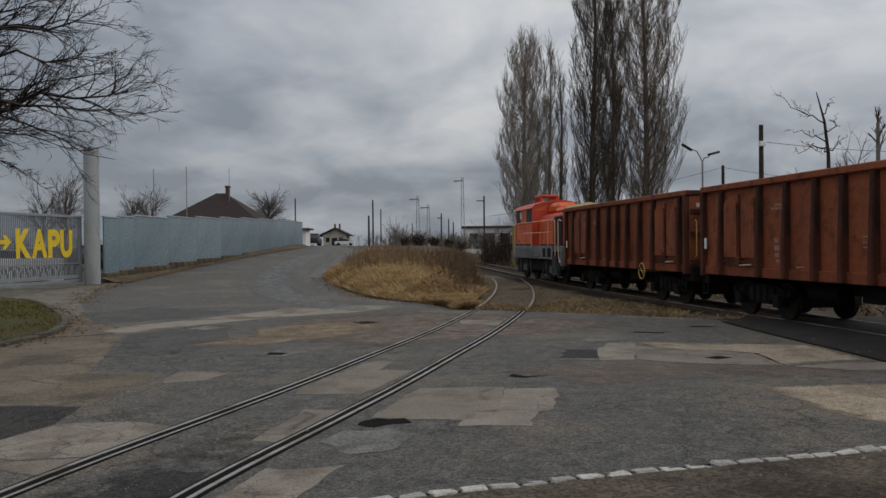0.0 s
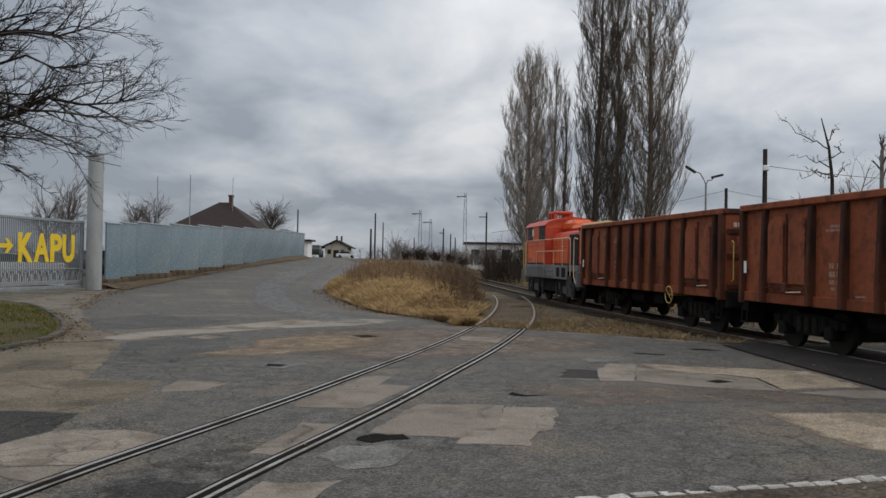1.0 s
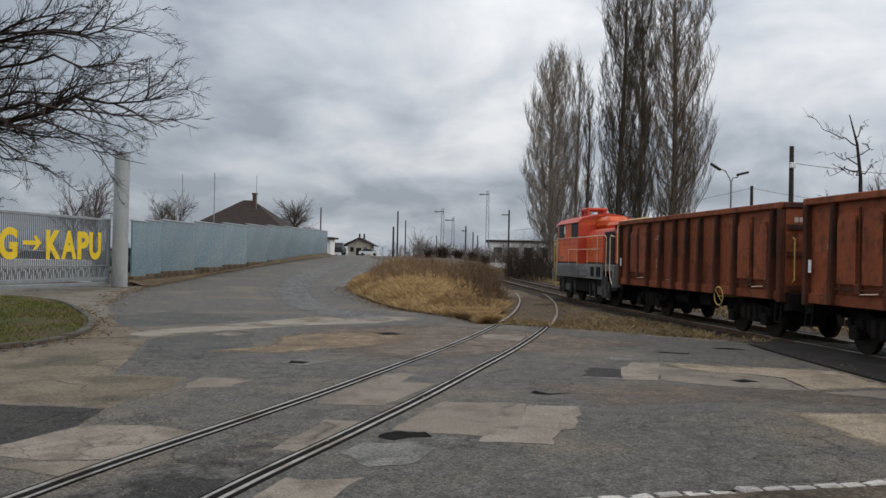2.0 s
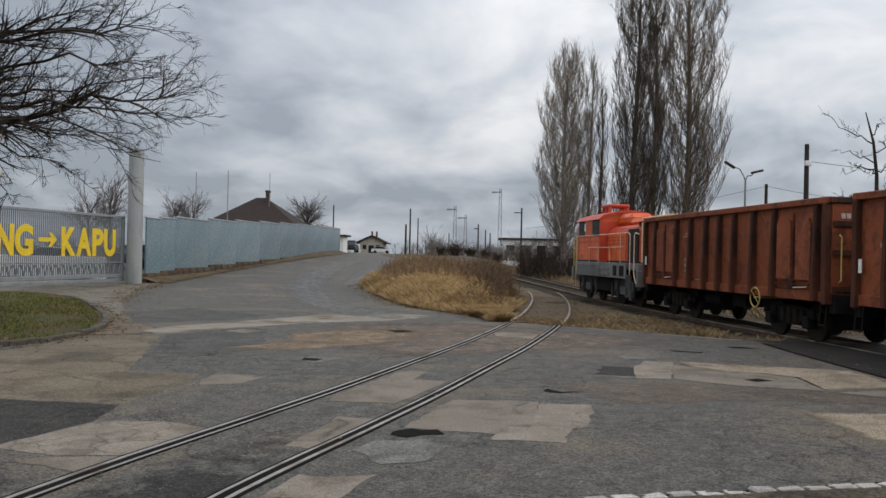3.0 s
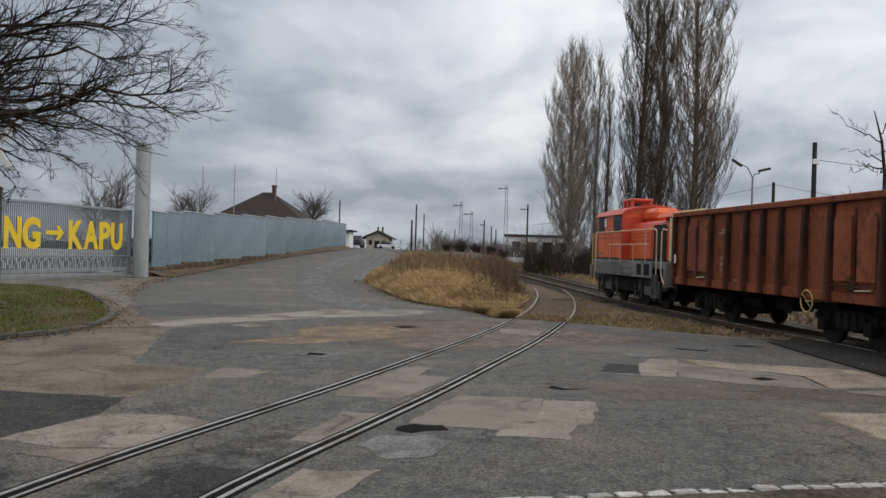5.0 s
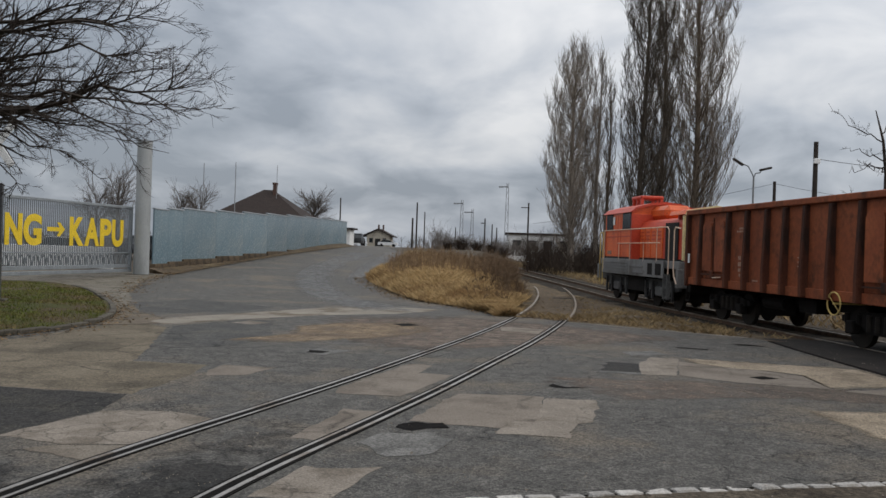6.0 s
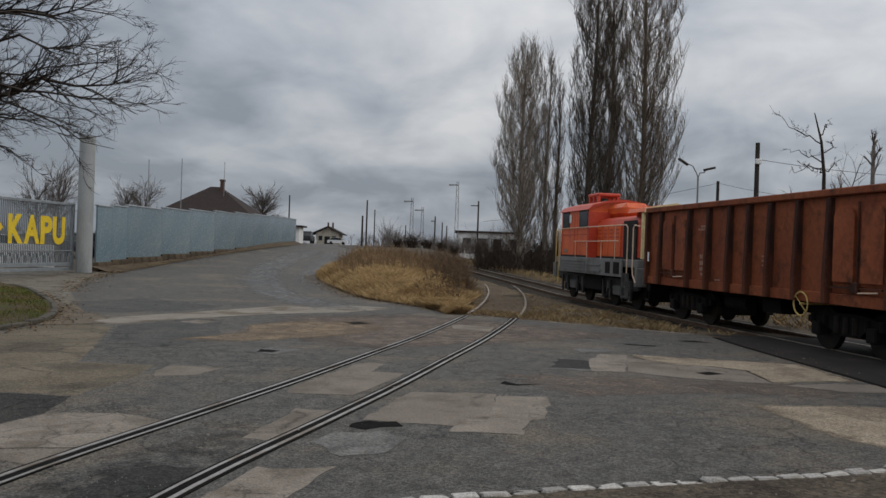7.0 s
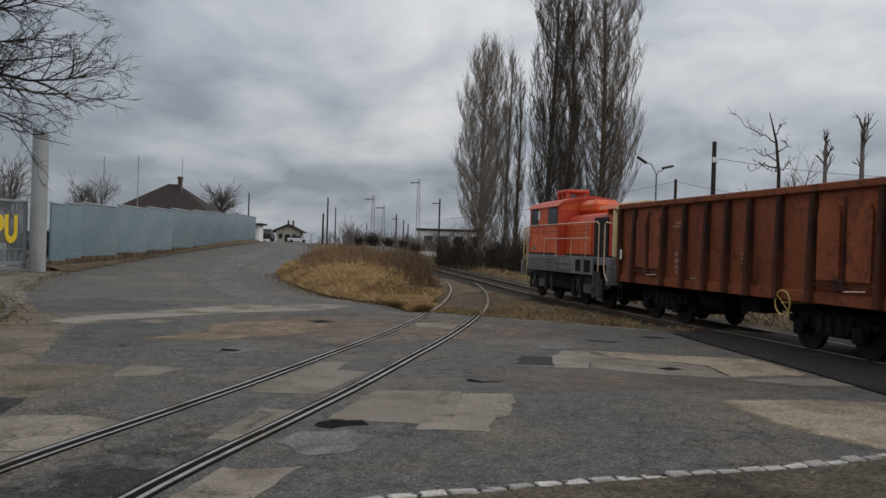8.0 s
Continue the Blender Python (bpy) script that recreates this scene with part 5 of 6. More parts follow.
    for a in (52, 128):
        bm = bmesh.new()
        box(bm, -0.75, 0.75, -0.02, 0.02, -0.11, 0.11, 0.01)
        bmesh.ops.transform(bm, matrix=pose(0, -0.02 if a > 90 else 0.025, 4.5, 0, a, 0), verts=bm.verts)
        part("board", bm, WHITE, cs)


def build_wall():
    wall = thing("boundary_wall", "stepped pale blue-grey metal sheet wall on a low block plinth", "wall", kind="structure")
    a, b = Vector((-16.85, 40.2)), Vector((-15.35, 88.0))
    d = (b - a)
    rz = math.degrees(math.atan2(d.y, d.x))
    edges = [0, 1.7, 3.6, 8.6, 13.7, 19.0, 24.4, 30.0, 35.6, 41.4, d.length]
    bricks = []
    for w in (0.9, 1.1, 1.3):
        bm = bmesh.new()
        box(bm, 0, w - 0.02, -0.16, 0.16, 0, 0.3, 0.025)
        bricks.append((w, mesh("plinth_block", bm, PLINTH)))
    rng = random.Random(2)
    for i in range(len(edges) - 1):
        s0, s1 = edges[i], edges[i + 1]
        m0 = a + d * (s0 / d.length)
        mid = a + d * ((s0 + s1) / 2 / d.length)
        base = along([(40, 0.62), (43, 0.78), (55, 1.12), (70, 1.5), (88, 1.75)], mid.y)
        top = base + 2.78
        lm = s1 - s0
        bm = bmesh.new()
        box(bm, 0, lm - 0.01, -0.04, 0.04, 0, top - base, 0.004)
        p = part("sheet_panel", bm, WALL_BLUE, wall)
        p.matrix_basis = pose(m0.x, m0.y, base, 0, 0, rz)
        bm = bmesh.new()
        box(bm, -0.03, lm + 0.02, -0.09, 0.09, 0, 0.07, 0.01)
        p = part("cap", bm, WALL_CAP, wall)
        p.matrix_basis = pose(m0.x, m0.y, top, 0, 0, rz)
        for course in range(3):
            s = s0
            while s < s1 - 0.4:
                w, me = rng.choice(bricks)
                q = a + d * (s / d.length)
                share("plinth_block", me, wall, pose(q.x, q.y, base - 0.3 - 0.3 * course, 0, 0, rz + rng.uniform(-1, 1)))
                s += w


def car(x, y, rz, paint, label):
    z = height(x, y)
    th = thing("car", label, "car", pose(x, y, z, 0, 0, rz))
    bm = bmesh.new()
    prism(bm, [(-2.1, 0.3), (2.1, 0.3), (2.15, 0.65), (2.0, 0.85), (1.0, 0.95), (-1.6, 0.98), (-2.05, 0.95), (-2.15, 0.6)], "y", -0.86, 0.86)
    part("body", bm, paint, th)
    bm = bmesh.new()
    prism(bm, [(1.05, 0.94), (0.35, 1.42), (-1.0, 1.46), (-1.65, 0.96)], "y", -0.76, 0.76)
    part("glasshouse", bm, GLASS, th)
    bm = bmesh.new()
    prism(bm, [(0.4, 1.41), (0.2, 1.47), (-1.0, 1.5), (-1.15, 1.42)], "y", -0.74, 0.74)
    part("roof", bm, paint, th)
    for wx in (-1.3, 1.3):
        for s in (-1, 1):
            bm = bmesh.new()
            rod(bm, (wx, s * 0.7, 0.31), (wx, s * 0.88, 0.31), 0.31, n=16)
            part("wheel", bm, UNDER, th)


def build_yard():
    car(-24.5, 46.5, 10, CAR_WHITE, "white car parked in the yard behind the gate")
    car(-29.5, 47.5, 8, CAR_BLUE, "blue car parked in the yard behind the gate")
    car(-22.5, 53, 80, CAR_DARK, "dark car parked in the yard behind the gate")
    car(-36, 50, 15, CAR_WHITE, "white car parked in the yard behind the gate")
    bm = bmesh.new()
    box(bm, -40, -20.2, 42.8, 43.1, 0.1, 1.42, 0.03)
    tagged(obj("yard_wall", bm, WHITE), "low white painted wall behind the gate", "wall", kind="structure")
    # house with a hipped roof behind the wall
    x, y, z = -33.2, 121, height(-33, 121) - 0.3
    house = thing("house", "house with a dark hipped tile roof behind the wall", "house", pose(x, y, z))
    bm = bmesh.new()
    box(bm, -6.9, 6.9, -6, 6, 0, 3.6, 0.03)
    part("wall", bm, PLASTER, house)
    bm = bmesh.new()
    v = [bm.verts.new(c) for c in ((-7.6, -6.8, 3.5), (7.6, -6.8, 3.5), (7.6, 6.8, 3.5), (-7.6, 6.8, 3.5), (-0.7, 0, 8.25), (0.7, 0, 8.25))]
    for f in ((0, 1, 5, 4), (1, 2, 5), (2, 3, 4, 5), (3, 0, 4), (3, 2, 1, 0)):
        bm.faces.new([v[k] for k in f])
    part("roof", bm, ROOF, house)
    bm = bmesh.new()
    box(bm, 1.0, 1.55, -1.2, -0.6, 6.4, 9.2, 0.02)
    box(bm, 0.93, 1.62, -1.27, -0.53, 9.0, 9.3, 0.02)
    part("chimney", bm, BRICK, house)
    # small station house far down the road
    x, y, z = -24.2, 180, 1.9
    hut = thing("station_house", "small cream house with a low gable and two chimneys", "house", pose(x, y, z))
    bm = bmesh.new()
    box(bm, -2.6, 2.6, 0, 6, -0.5, 2.6)
    part("wall", bm, PLASTER, hut)
    bm = bmesh.new()
    prism(bm, [(-2.7, 2.45), (2.7, 2.45), (0, 3.75)], "y", -0.05, 6)
    part("gable", bm, PLASTER, hut)
    bm = bmesh.new()
    prism(bm, [(-3.9, 2.1), (-3.9, 2.3), (0, 4.1), (3.6, 2.35), (3.6, 2.15), (0, 3.8)], "y", -0.8, 6.5)
    part("roof", bm, ROOF, hut)
    for cx in (-0.3, 0.75):
        bm = bmesh.new()
        box(bm, cx - 0.18, cx + 0.18, 2.5, 2.9, 3.6, 5.0)
        part("chimney", bm, BRICK, hut)
    for wx in (-1.6, 1.4):
        bm = bmesh.new()
        box(bm, wx - 0.4, wx + 0.4, -0.06, 0.02, 0.9, 1.9)
        part("window", bm, GLASS, hut)
    bm = bmesh.new()
    box(bm, -0.7, 0.5, -0.06, 0.02, -0.4, 1.8)
    part("door", bm, BLACK, hut)
    # low house at the wall's end, dark car beyond
    sh = thing("gate_hut", "small white hut with a dark flat roof beyond the wall", "hut", pose(-16.2, 95, 1.9))
    bm = bmesh.new()
    box(bm, -0.8, 0.05, 0, 3, -0.3, 1.95)
    part("wall", bm, WHITE, sh)
    bm = bmesh.new()
    box(bm, -1.0, 0.45, -0.5, 3.3, 1.95, 2.15)
    part("roof", bm, ROOF, sh)
    car(-16.3, 101, 92, CAR_DARK, "dark car at the end of the wall")
    car(-21.5, 176, 0, CAR_WHITE, "white car parked beside the small house")
    car(-28.5, 178, 0, CAR_WHITE, "white car parked beside the small house")
    # pale flat building and a dark board fence behind the tracks
    pb = thing("flat_building", "long pale flat-roofed building behind the hedge", "building", pose(9, 150, 0))
    bm = bmesh.new()
    box(bm, -5.2, 6.5, 0, 8, -0.5, 5.0)
    part("wall", bm, WHITE, pb)
    bm = bmesh.new()
    box(bm, -5.6, 7.0, -0.4, 8.4, 5.0, 5.35)
    part("roof", bm, ROOF, pb)
    for k in range(4):
        bm = bmesh.new()
        box(bm, -4.2 + 2.8 * k, -2.6 + 2.8 * k, -0.08, 0.02, 2.2, 4.0)
        part("window", bm, GLASS, pb)
    fence = thing("board_fence", "dark weathered board fence behind the tracks", "fence")
    bm = bmesh.new()
    box(bm, 0, 0.22, -0.02, 0.02, 0, 2.0)
    me = mesh("board", bm, POLE)
    for k in range(110):
        share("board", me, fence, pose(6.0 + k * 0.235, 86.5, -0.1))


def build_poles():
    def pole(x, y, h, r, label, z=None, mat_=POLE, arm=0.0, name="pole"):
        z = height(x, y) if z is None else z
        th = thing(name, label, "pole", pose(x, y, z))
        bm = bmesh.new()
        rod(bm, (0, 0, -0.3), (0, 0, h - z), r, r * 0.75, 8)
        part("shaft", bm, mat_, th)
        if arm:
            bm = bmesh.new()
            box(bm, -max(arm, 0.1), 0.15, -0.05, 0.05, h - z - 0.9, h - z - 0.75)
            part("arm", bm, mat_, th)
        return th

    def mast(x, y, h):
        z = height(x, y)
        th = thing("lattice_mast", "slim grey steel lattice mast with a short arm", "mast", pose(x, y, z))
        bm = bmesh.new()
        hh = h - z
        for sx in (-1, 1):
            for sy in (-1, 1):
                rod(bm, (sx * 0.34, sy * 0.34, -0.2), (sx * 0.16, sy * 0.16, hh), 0.045, n=5)
        n = 12
        for k in range(n):
            za, zb = hh * k / n, hh * (k + 1) / n
            wa, wb = 0.34 - 0.18 * k / n, 0.34 - 0.18 * (k + 1) / n
            s = 1 if k % 2 else -1
            for sy in (-1, 1):
                rod(bm, (s * wa, sy * wa, za), (-s * wb, sy * wb, zb), 0.03, n=4)
        part("lattice", bm, MAST, th)
        bm = bmesh.new()
        box(bm, -1.5, 0.1, -0.06, 0.06, hh - 0.75, hh - 0.55)
        box(bm, -1.5, -0.8, -0.12, 0.12, hh - 0.8, hh - 0.68)
        part("arm", bm, MAST, th)

    mast(-4.5, 142, 10.6)
    mast(-2.8, 150, 9.5)
    mast(3.3, 140, 13.6)
    for x, y, h, r, arm in ((-25.6, 140, 10.2, 0.14, 0), (-12.2, 140, 9.8, 0.16, 0), (-13.2, 143, 7.2, 0.2, 0), (-11.3, 146, 8.5, 0.12, 0), (-0.4, 140, 7.4, 0.14, 0.7),
                            (7.0, 140, 10.3, 0.17, 1.3), (0.9, 146, 6.6, 0.13, 0), (1.8, 152, 6.2, 0.13, 0), (-6.6, 170, 6.5, 0.12, 0)):
        pole(x, y, h, r, "dark wooden pole in the distance", arm=arm)
    for x, y, h in ((-28.2, 79, 9.6), (-25.0, 79, 9.8), (-31.4, 119, 13.5)):
        pole(x, y, h, 0.05, "thin pale aerial mast behind the wall", mat_=MAST, name="aerial_mast")
    p1 = pole(21.2, 54, 9.7, 0.2, "dark wooden power pole with pale insulator box", 0)
    bm = bmesh.new()
    box(bm, -0.2, 0.2, -0.3, -0.1, 8.25, 8.6, 0.03)
    part("insulator_box", bm, WHITE, p1)
    pole(27.6, 80, 9.5, 0.2, "dark wooden power pole with a short arm", 0, arm=-0.5)
    # twin-arm street lamp
    lamp = thing("street_lamp", "grey street lamp with two arms and dark lanterns", "lamp", pose(20.8, 65, 0))
    bm = bmesh.new()
    rod(bm, (0, 0, -0.2), (0, 0, 8.4), 0.1, 0.07, 10)
    part("pole", bm, MAST, lamp)
    for s, l, zz in ((-1, 1.25, 9.55), (1, 0.8, 9.05)):
        bm = bmesh.new()
        pipe(bm, [(0, 0, 8.35), (s * 0.15, 0, 8.7), (s * 0.45, 0, zz - 0.32), (s * l * 0.75, 0, zz - 0.12)], 0.045, 6)
        part("arm", bm, MAST, lamp)
        bm = bmesh.new()
        box(bm, -0.48, 0.48, -0.16, 0.16, -0.09, 0.09, 0.05)
        bmesh.ops.transform(bm, matrix=pose(s * (l * 0.75 + 0.3), 0, zz, 0, 32 if s < 0 else -14, 0), verts=bm.verts)
        part("lantern", bm, POLE, lamp)

    def wire(label, p, q, sag, r=0.02):
        bm = bmesh.new()
        p, q = Vector(p), Vector(q)
        pts = [p.lerp(q, k / 12) - Vector((0, 0, sag * 4 * (k / 12) * (1 - k / 12))) for k in range(13)]
        pipe(bm, pts, r, 4)
        tagged(obj("cable", bm, POLE), label, "cable")
    wire("dark sagging overhead cable between poles", (21.2, 54, 8.6), (46, 60, 8.8), 0.6)
    wire("dark sagging overhead cable between poles", (27.6, 80, 9.3), (50, 82, 8.0), 0.7)
    wire("dark sagging overhead cable between poles", (27.6, 80, 9.3), (5, 88, 5.0), 0.4)


# ---- the train ----
WAGON_L, GAP_L = 11.84, 1.0


def bogie(parent, x, wheel_mesh, axle_mesh, r=0.46, base=1.8, light=False):
    bog = new("bogie")
    bog.parent = parent
    bog.matrix_basis = pose(x, 0, 0)
    bm = bmesh.new()
    for s in (-1, 1):
        prism(bm, [(-1.35, 0.58), (-0.55, 0.5), (-0.4, 0.36), (0.4, 0.36), (0.55, 0.5), (1.35, 0.58), (1.35, 0.72), (0.5, 0.84), (-0.5, 0.84), (-1.35, 0.72)], "y", s * 0.95 - 0.06, s * 0.95 + 0.06)
    box(bm, -0.28, 0.28, -1.0, 1.0, 0.55, 0.85)
    part("side_frame", bm, UNDER, bog)
    bm = bmesh.new()
    box(bm, -base / 2 - 0.2, base / 2 + 0.2, -0.55, 0.55, 0.3, 0.95)
    part("brake_gear", bm, UNDER, bog)
    for s in (-1, 1):
        for wx in (-0.3, 0.0, 0.3):
            bm = bmesh.new()
            rod(bm, (wx, s * 1.0, 0.42), (wx, s * 1.0, 0.78), 0.085, n=10)
            part("coil_spring", bm, WHEEL, bog)
    for wx in (-base / 2, base / 2):
        for s in (-1, 1):
            share("wheel", wheel_mesh, bog, pose(wx, s * 0.75, r))
            share("axle_box", axle_mesh, bog, pose(wx, s * 1.02, r))
    return bog


def wheel_meshes(r):
    bm = bmesh.new()
    rod(bm, (0, -0.065, 0), (0, 0.065, 0), r, n=28)
    rod(bm, (0, -0.08, 0), (0, 0.08, 0), r * 0.3, n=14)
    me = mesh("wheel", bm, WHEEL)
    bm = bmesh.new()
    box(bm, -0.15, 0.15, -0.1, 0.12, -0.14, 0.16, 0.03)
    rod(bm, (-0.22, 0.0, 0.1), (-0.22, 0.0, 0.32), 0.07, n=8)
    rod(bm, (0.22, 0.0, 0.1), (0.22, 0.0, 0.32), 0.07, n=8)
    return me, mesh("axle_box", bm, UNDER)


def build_wagon(label):
    w = thing("open_wagon", label, "wagon", group="train wagons")
    h, hw, z0, z1 = WAGON_L / 2, 1.42, 1.04, 3.42
    doors = [(4.8, 2.94), (-3.53, -5.4)]
    ribs = [2.91, 1.75, 0.62, -0.33, -1.28, -2.4, -3.52]
    bm = bmesh.new()
    box(bm, -h, h, -hw + 0.12, hw - 0.12, z0 + 0.05, z0 + 0.28)
    part("floor", bm, WAGON_SHADE, w)
    for s in (-1, 1):
        bm = bmesh.new()
        box(bm, -h, h, s * (hw - 0.1) - 0.03, s * (hw - 0.1) + 0.03, z0 + 0.2, z1 - 0.02)
        part("side_wall", bm, WAGON, w)
        bm = bmesh.new()
        box(bm, -h - 0.04, h + 0.04, s * (hw - 0.04) - 0.09, s * (hw - 0.04) + 0.09, z1 - 0.1, z1 + 0.06, 0.02)
        part("top_rim", bm, WAGON, w)
        bm = bmesh.new()
        box(bm, -h, h, s * (hw - 0.06) - 0.05, s * (hw - 0.06) + 0.05, z0, z0 + 0.24, 0.012)
        part("side_sill", bm, WAGON, w)
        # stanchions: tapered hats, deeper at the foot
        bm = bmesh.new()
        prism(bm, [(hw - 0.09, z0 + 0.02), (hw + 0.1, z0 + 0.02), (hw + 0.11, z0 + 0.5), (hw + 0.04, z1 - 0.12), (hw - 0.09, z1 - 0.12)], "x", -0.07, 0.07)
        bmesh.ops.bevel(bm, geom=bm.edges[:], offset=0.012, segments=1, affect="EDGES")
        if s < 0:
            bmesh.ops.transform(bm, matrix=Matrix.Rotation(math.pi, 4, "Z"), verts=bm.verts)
        # stanchion and flange in the dark brown that paints in their shaded flanks
        rib = mesh("stanchion", bm, WAGON_SHADE)
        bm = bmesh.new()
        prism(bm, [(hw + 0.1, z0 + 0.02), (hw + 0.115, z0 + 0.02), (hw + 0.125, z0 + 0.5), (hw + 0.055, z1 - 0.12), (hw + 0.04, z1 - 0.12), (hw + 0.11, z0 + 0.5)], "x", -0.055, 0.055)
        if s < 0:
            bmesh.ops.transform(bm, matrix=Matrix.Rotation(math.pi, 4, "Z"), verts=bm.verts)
        flange = mesh("flange", bm, WAGON_SHADE)
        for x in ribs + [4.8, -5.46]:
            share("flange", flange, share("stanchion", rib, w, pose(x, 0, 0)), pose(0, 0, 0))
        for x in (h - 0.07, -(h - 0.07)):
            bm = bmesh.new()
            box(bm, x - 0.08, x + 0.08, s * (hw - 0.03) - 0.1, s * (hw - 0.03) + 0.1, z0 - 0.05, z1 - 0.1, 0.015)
            part("corner_post", bm, WAGON_SHADE, w)
        for a, b in doors:
            lo, hi = min(a, b), max(a, b)
            mid = (lo + hi) / 2
            bm = bmesh.new()
            box(bm, lo + 0.08, hi - 0.08, s * (hw - 0.065) - 0.012, s * (hw - 0.065) + 0.012, z0 + 0.26, z1 - 0.12)
            part("door_frame", bm, WAGON, w)
            for p, q in ((lo + 0.10, mid - 0.045), (mid + 0.045, hi - 0.10)):
                # a door leaf, pressed outwards with rounded upper corners
                bm = bmesh.new()
                c = 0.22
                outline = [(p, z0 + 0.42), (q, z0 + 0.42), (q, z1 - 0.3 - c), (q - c * 0.3, z1 - 0.3 - c * 0.3), (q - c, z1 - 0.3), (p + c, z1 - 0.3), (p + c * 0.3, z1 - 0.3 - c * 0.3), (p, z1 - 0.3 - c)]
                y0, y1 = sorted((s * (hw - 0.08), s * (hw + 0.03)))
                prism(bm, outline, "y", y0, y1)
                bmesh.ops.bevel(bm, geom=[e for e in bm.edges if abs(e.verts[0].co.y - s * (hw + 0.03)) < 1e-4 and abs(e.verts[1].co.y - s * (hw + 0.03)) < 1e-4], offset=0.07, segments=2, affect="EDGES")
                leaf = part("door_leaf", bm, WAGON, w)
                bm = bmesh.new()
                box(bm, p + 0.05, q - 0.05, s * (hw + 0.04) - 0.02, s * (hw + 0.04) + 0.02, z0 + 0.36, z0 + 0.4)
                part("hinge_bar", bm, WAGON_SHADE, leaf)
            bm = bmesh.new()
            rod(bm, (mid, s * (hw + 0.01), z0 + 0.3), (mid, s * (hw + 0.01), z1 - 0.25), 0.026, n=8)
            box(bm, mid - 0.09, mid + 0.09, s * (hw + 0.04) - 0.05, s * (hw + 0.04) + 0.05, z0 + 0.28, z0 + 0.5, 0.015)
            part("lock_bar", bm, WAGON_SHADE, w)
            bm = bmesh.new()
            pipe(bm, [(lo + 0.25, s * (hw + 0.07), z0 + 0.32), (mid - 0.12, s * (hw + 0.07), z0 + 0.29)], 0.018, 5)
            part("door_lever", bm, RAILING, w)
    for x, s in ((h, 1), (-h, -1)):
        bm = bmesh.new()
        box(bm, x - 0.03, x + 0.03, -hw + 0.08, hw - 0.08, z0 + 0.2, z1 - 0.02)
        part("end_wall", bm, WAGON, w)
        # end ribs, stanchions and rim: same brown, shade of the end painted in
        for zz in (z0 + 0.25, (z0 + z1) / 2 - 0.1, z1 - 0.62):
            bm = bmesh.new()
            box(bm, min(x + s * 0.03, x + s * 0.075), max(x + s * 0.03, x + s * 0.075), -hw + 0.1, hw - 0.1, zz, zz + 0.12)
            part("end_rib", bm, WAGON_SHADE, w)
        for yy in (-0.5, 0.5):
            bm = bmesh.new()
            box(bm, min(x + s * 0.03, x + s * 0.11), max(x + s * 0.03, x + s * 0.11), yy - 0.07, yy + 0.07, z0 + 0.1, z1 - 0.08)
            part("end_stanchion", bm, WAGON_SHADE, w)
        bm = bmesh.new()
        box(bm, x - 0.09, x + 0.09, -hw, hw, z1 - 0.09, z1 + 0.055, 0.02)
        part("end_rim", bm, WAGON_SHADE, w)
        bm = bmesh.new()
        pipe(bm, [(x + s * 0.06, hw - 0.25, 1.5), (x + s * 0.14, hw - 0.25, 1.55), (x + s * 0.14, hw - 0.25, 2.55), (x + s * 0.06, hw - 0.25, 2.6)], 0.018, 6)
        part("grab_handle", bm, RING, w)
        for yy in (-0.85, 0.85):
            bm = bmesh.new()
            rod(bm, (x, yy, 0.98), (x + s * 0.45, yy, 0.98), 0.09, n=12)
            rod(bm, (x + s * 0.44, yy, 0.98), (x + s * 0.495, yy, 0.98), 0.22, n=18)
            part("buffer", bm, UNDER, w)
        bm = bmesh.new()
        box(bm, min(x, x + s * 0.62), max(x, x + s * 0.62), -0.06, 0.06, 0.9, 1.02)
        part("coupling", bm, UNDER, w)
        bm = bmesh.new()
        box(bm, x - 0.12, x + 0.12, -1.3, 1.3, 0.78, 1.24, 0.02)
        part("headstock", bm, UNDER, w)
        bm = bmesh.new()
        pipe(bm, [(x - s * 0.3, hw - 0.05, 1.1), (x - s * 0.3, hw, 0.5), (x - s * 0.05, hw, 0.5), (x - s * 0.05, hw - 0.05, 1.1)], 0.02, 5)
        part("step", bm, UNDER, w)
    bm = bmesh.new()
    for yy in (-0.45, 0.45):
        box(bm, -h + 0.1, h - 0.1, yy - 0.1, yy + 0.1, 0.72, 1.1)
    box(bm, -2.3, -1.2, -0.95, -0.3, 0.5, 0.95)
    rod(bm, (0.6, 0.75, 0.75), (1.7, 0.75, 0.75), 0.18, n=12)
    box(bm, -1.0, -0.2, 0.3, 0.9, 0.62, 0.95)
    part("underframe", bm, UNDER, w)
    # yellow hand-brake wheel under the sill
    bm = bmesh.new()
    n = 22
    ring = [(-2.68 + 0.26 * math.cos(2 * math.pi * k / n), hw + 0.06, 0.99 + 0.26 * math.sin(2 * math.pi * k / n)) for k in range(n + 1)]
    pipe(bm, ring, 0.018, 6)
    for a in (0.7, 3.84):
        rod(bm, (-2.68, hw + 0.06, 0.99), (-2.68 + 0.26 * math.cos(a), hw + 0.06, 0.99 + 0.26 * math.sin(a)), 0.009, n=5)
    rod(bm, (-2.68, 0.4, 0.99), (-2.68, hw + 0.08, 0.99), 0.025, n=6)
    part("brake_wheel", bm, RING, w, "yellow hand-brake wheel")
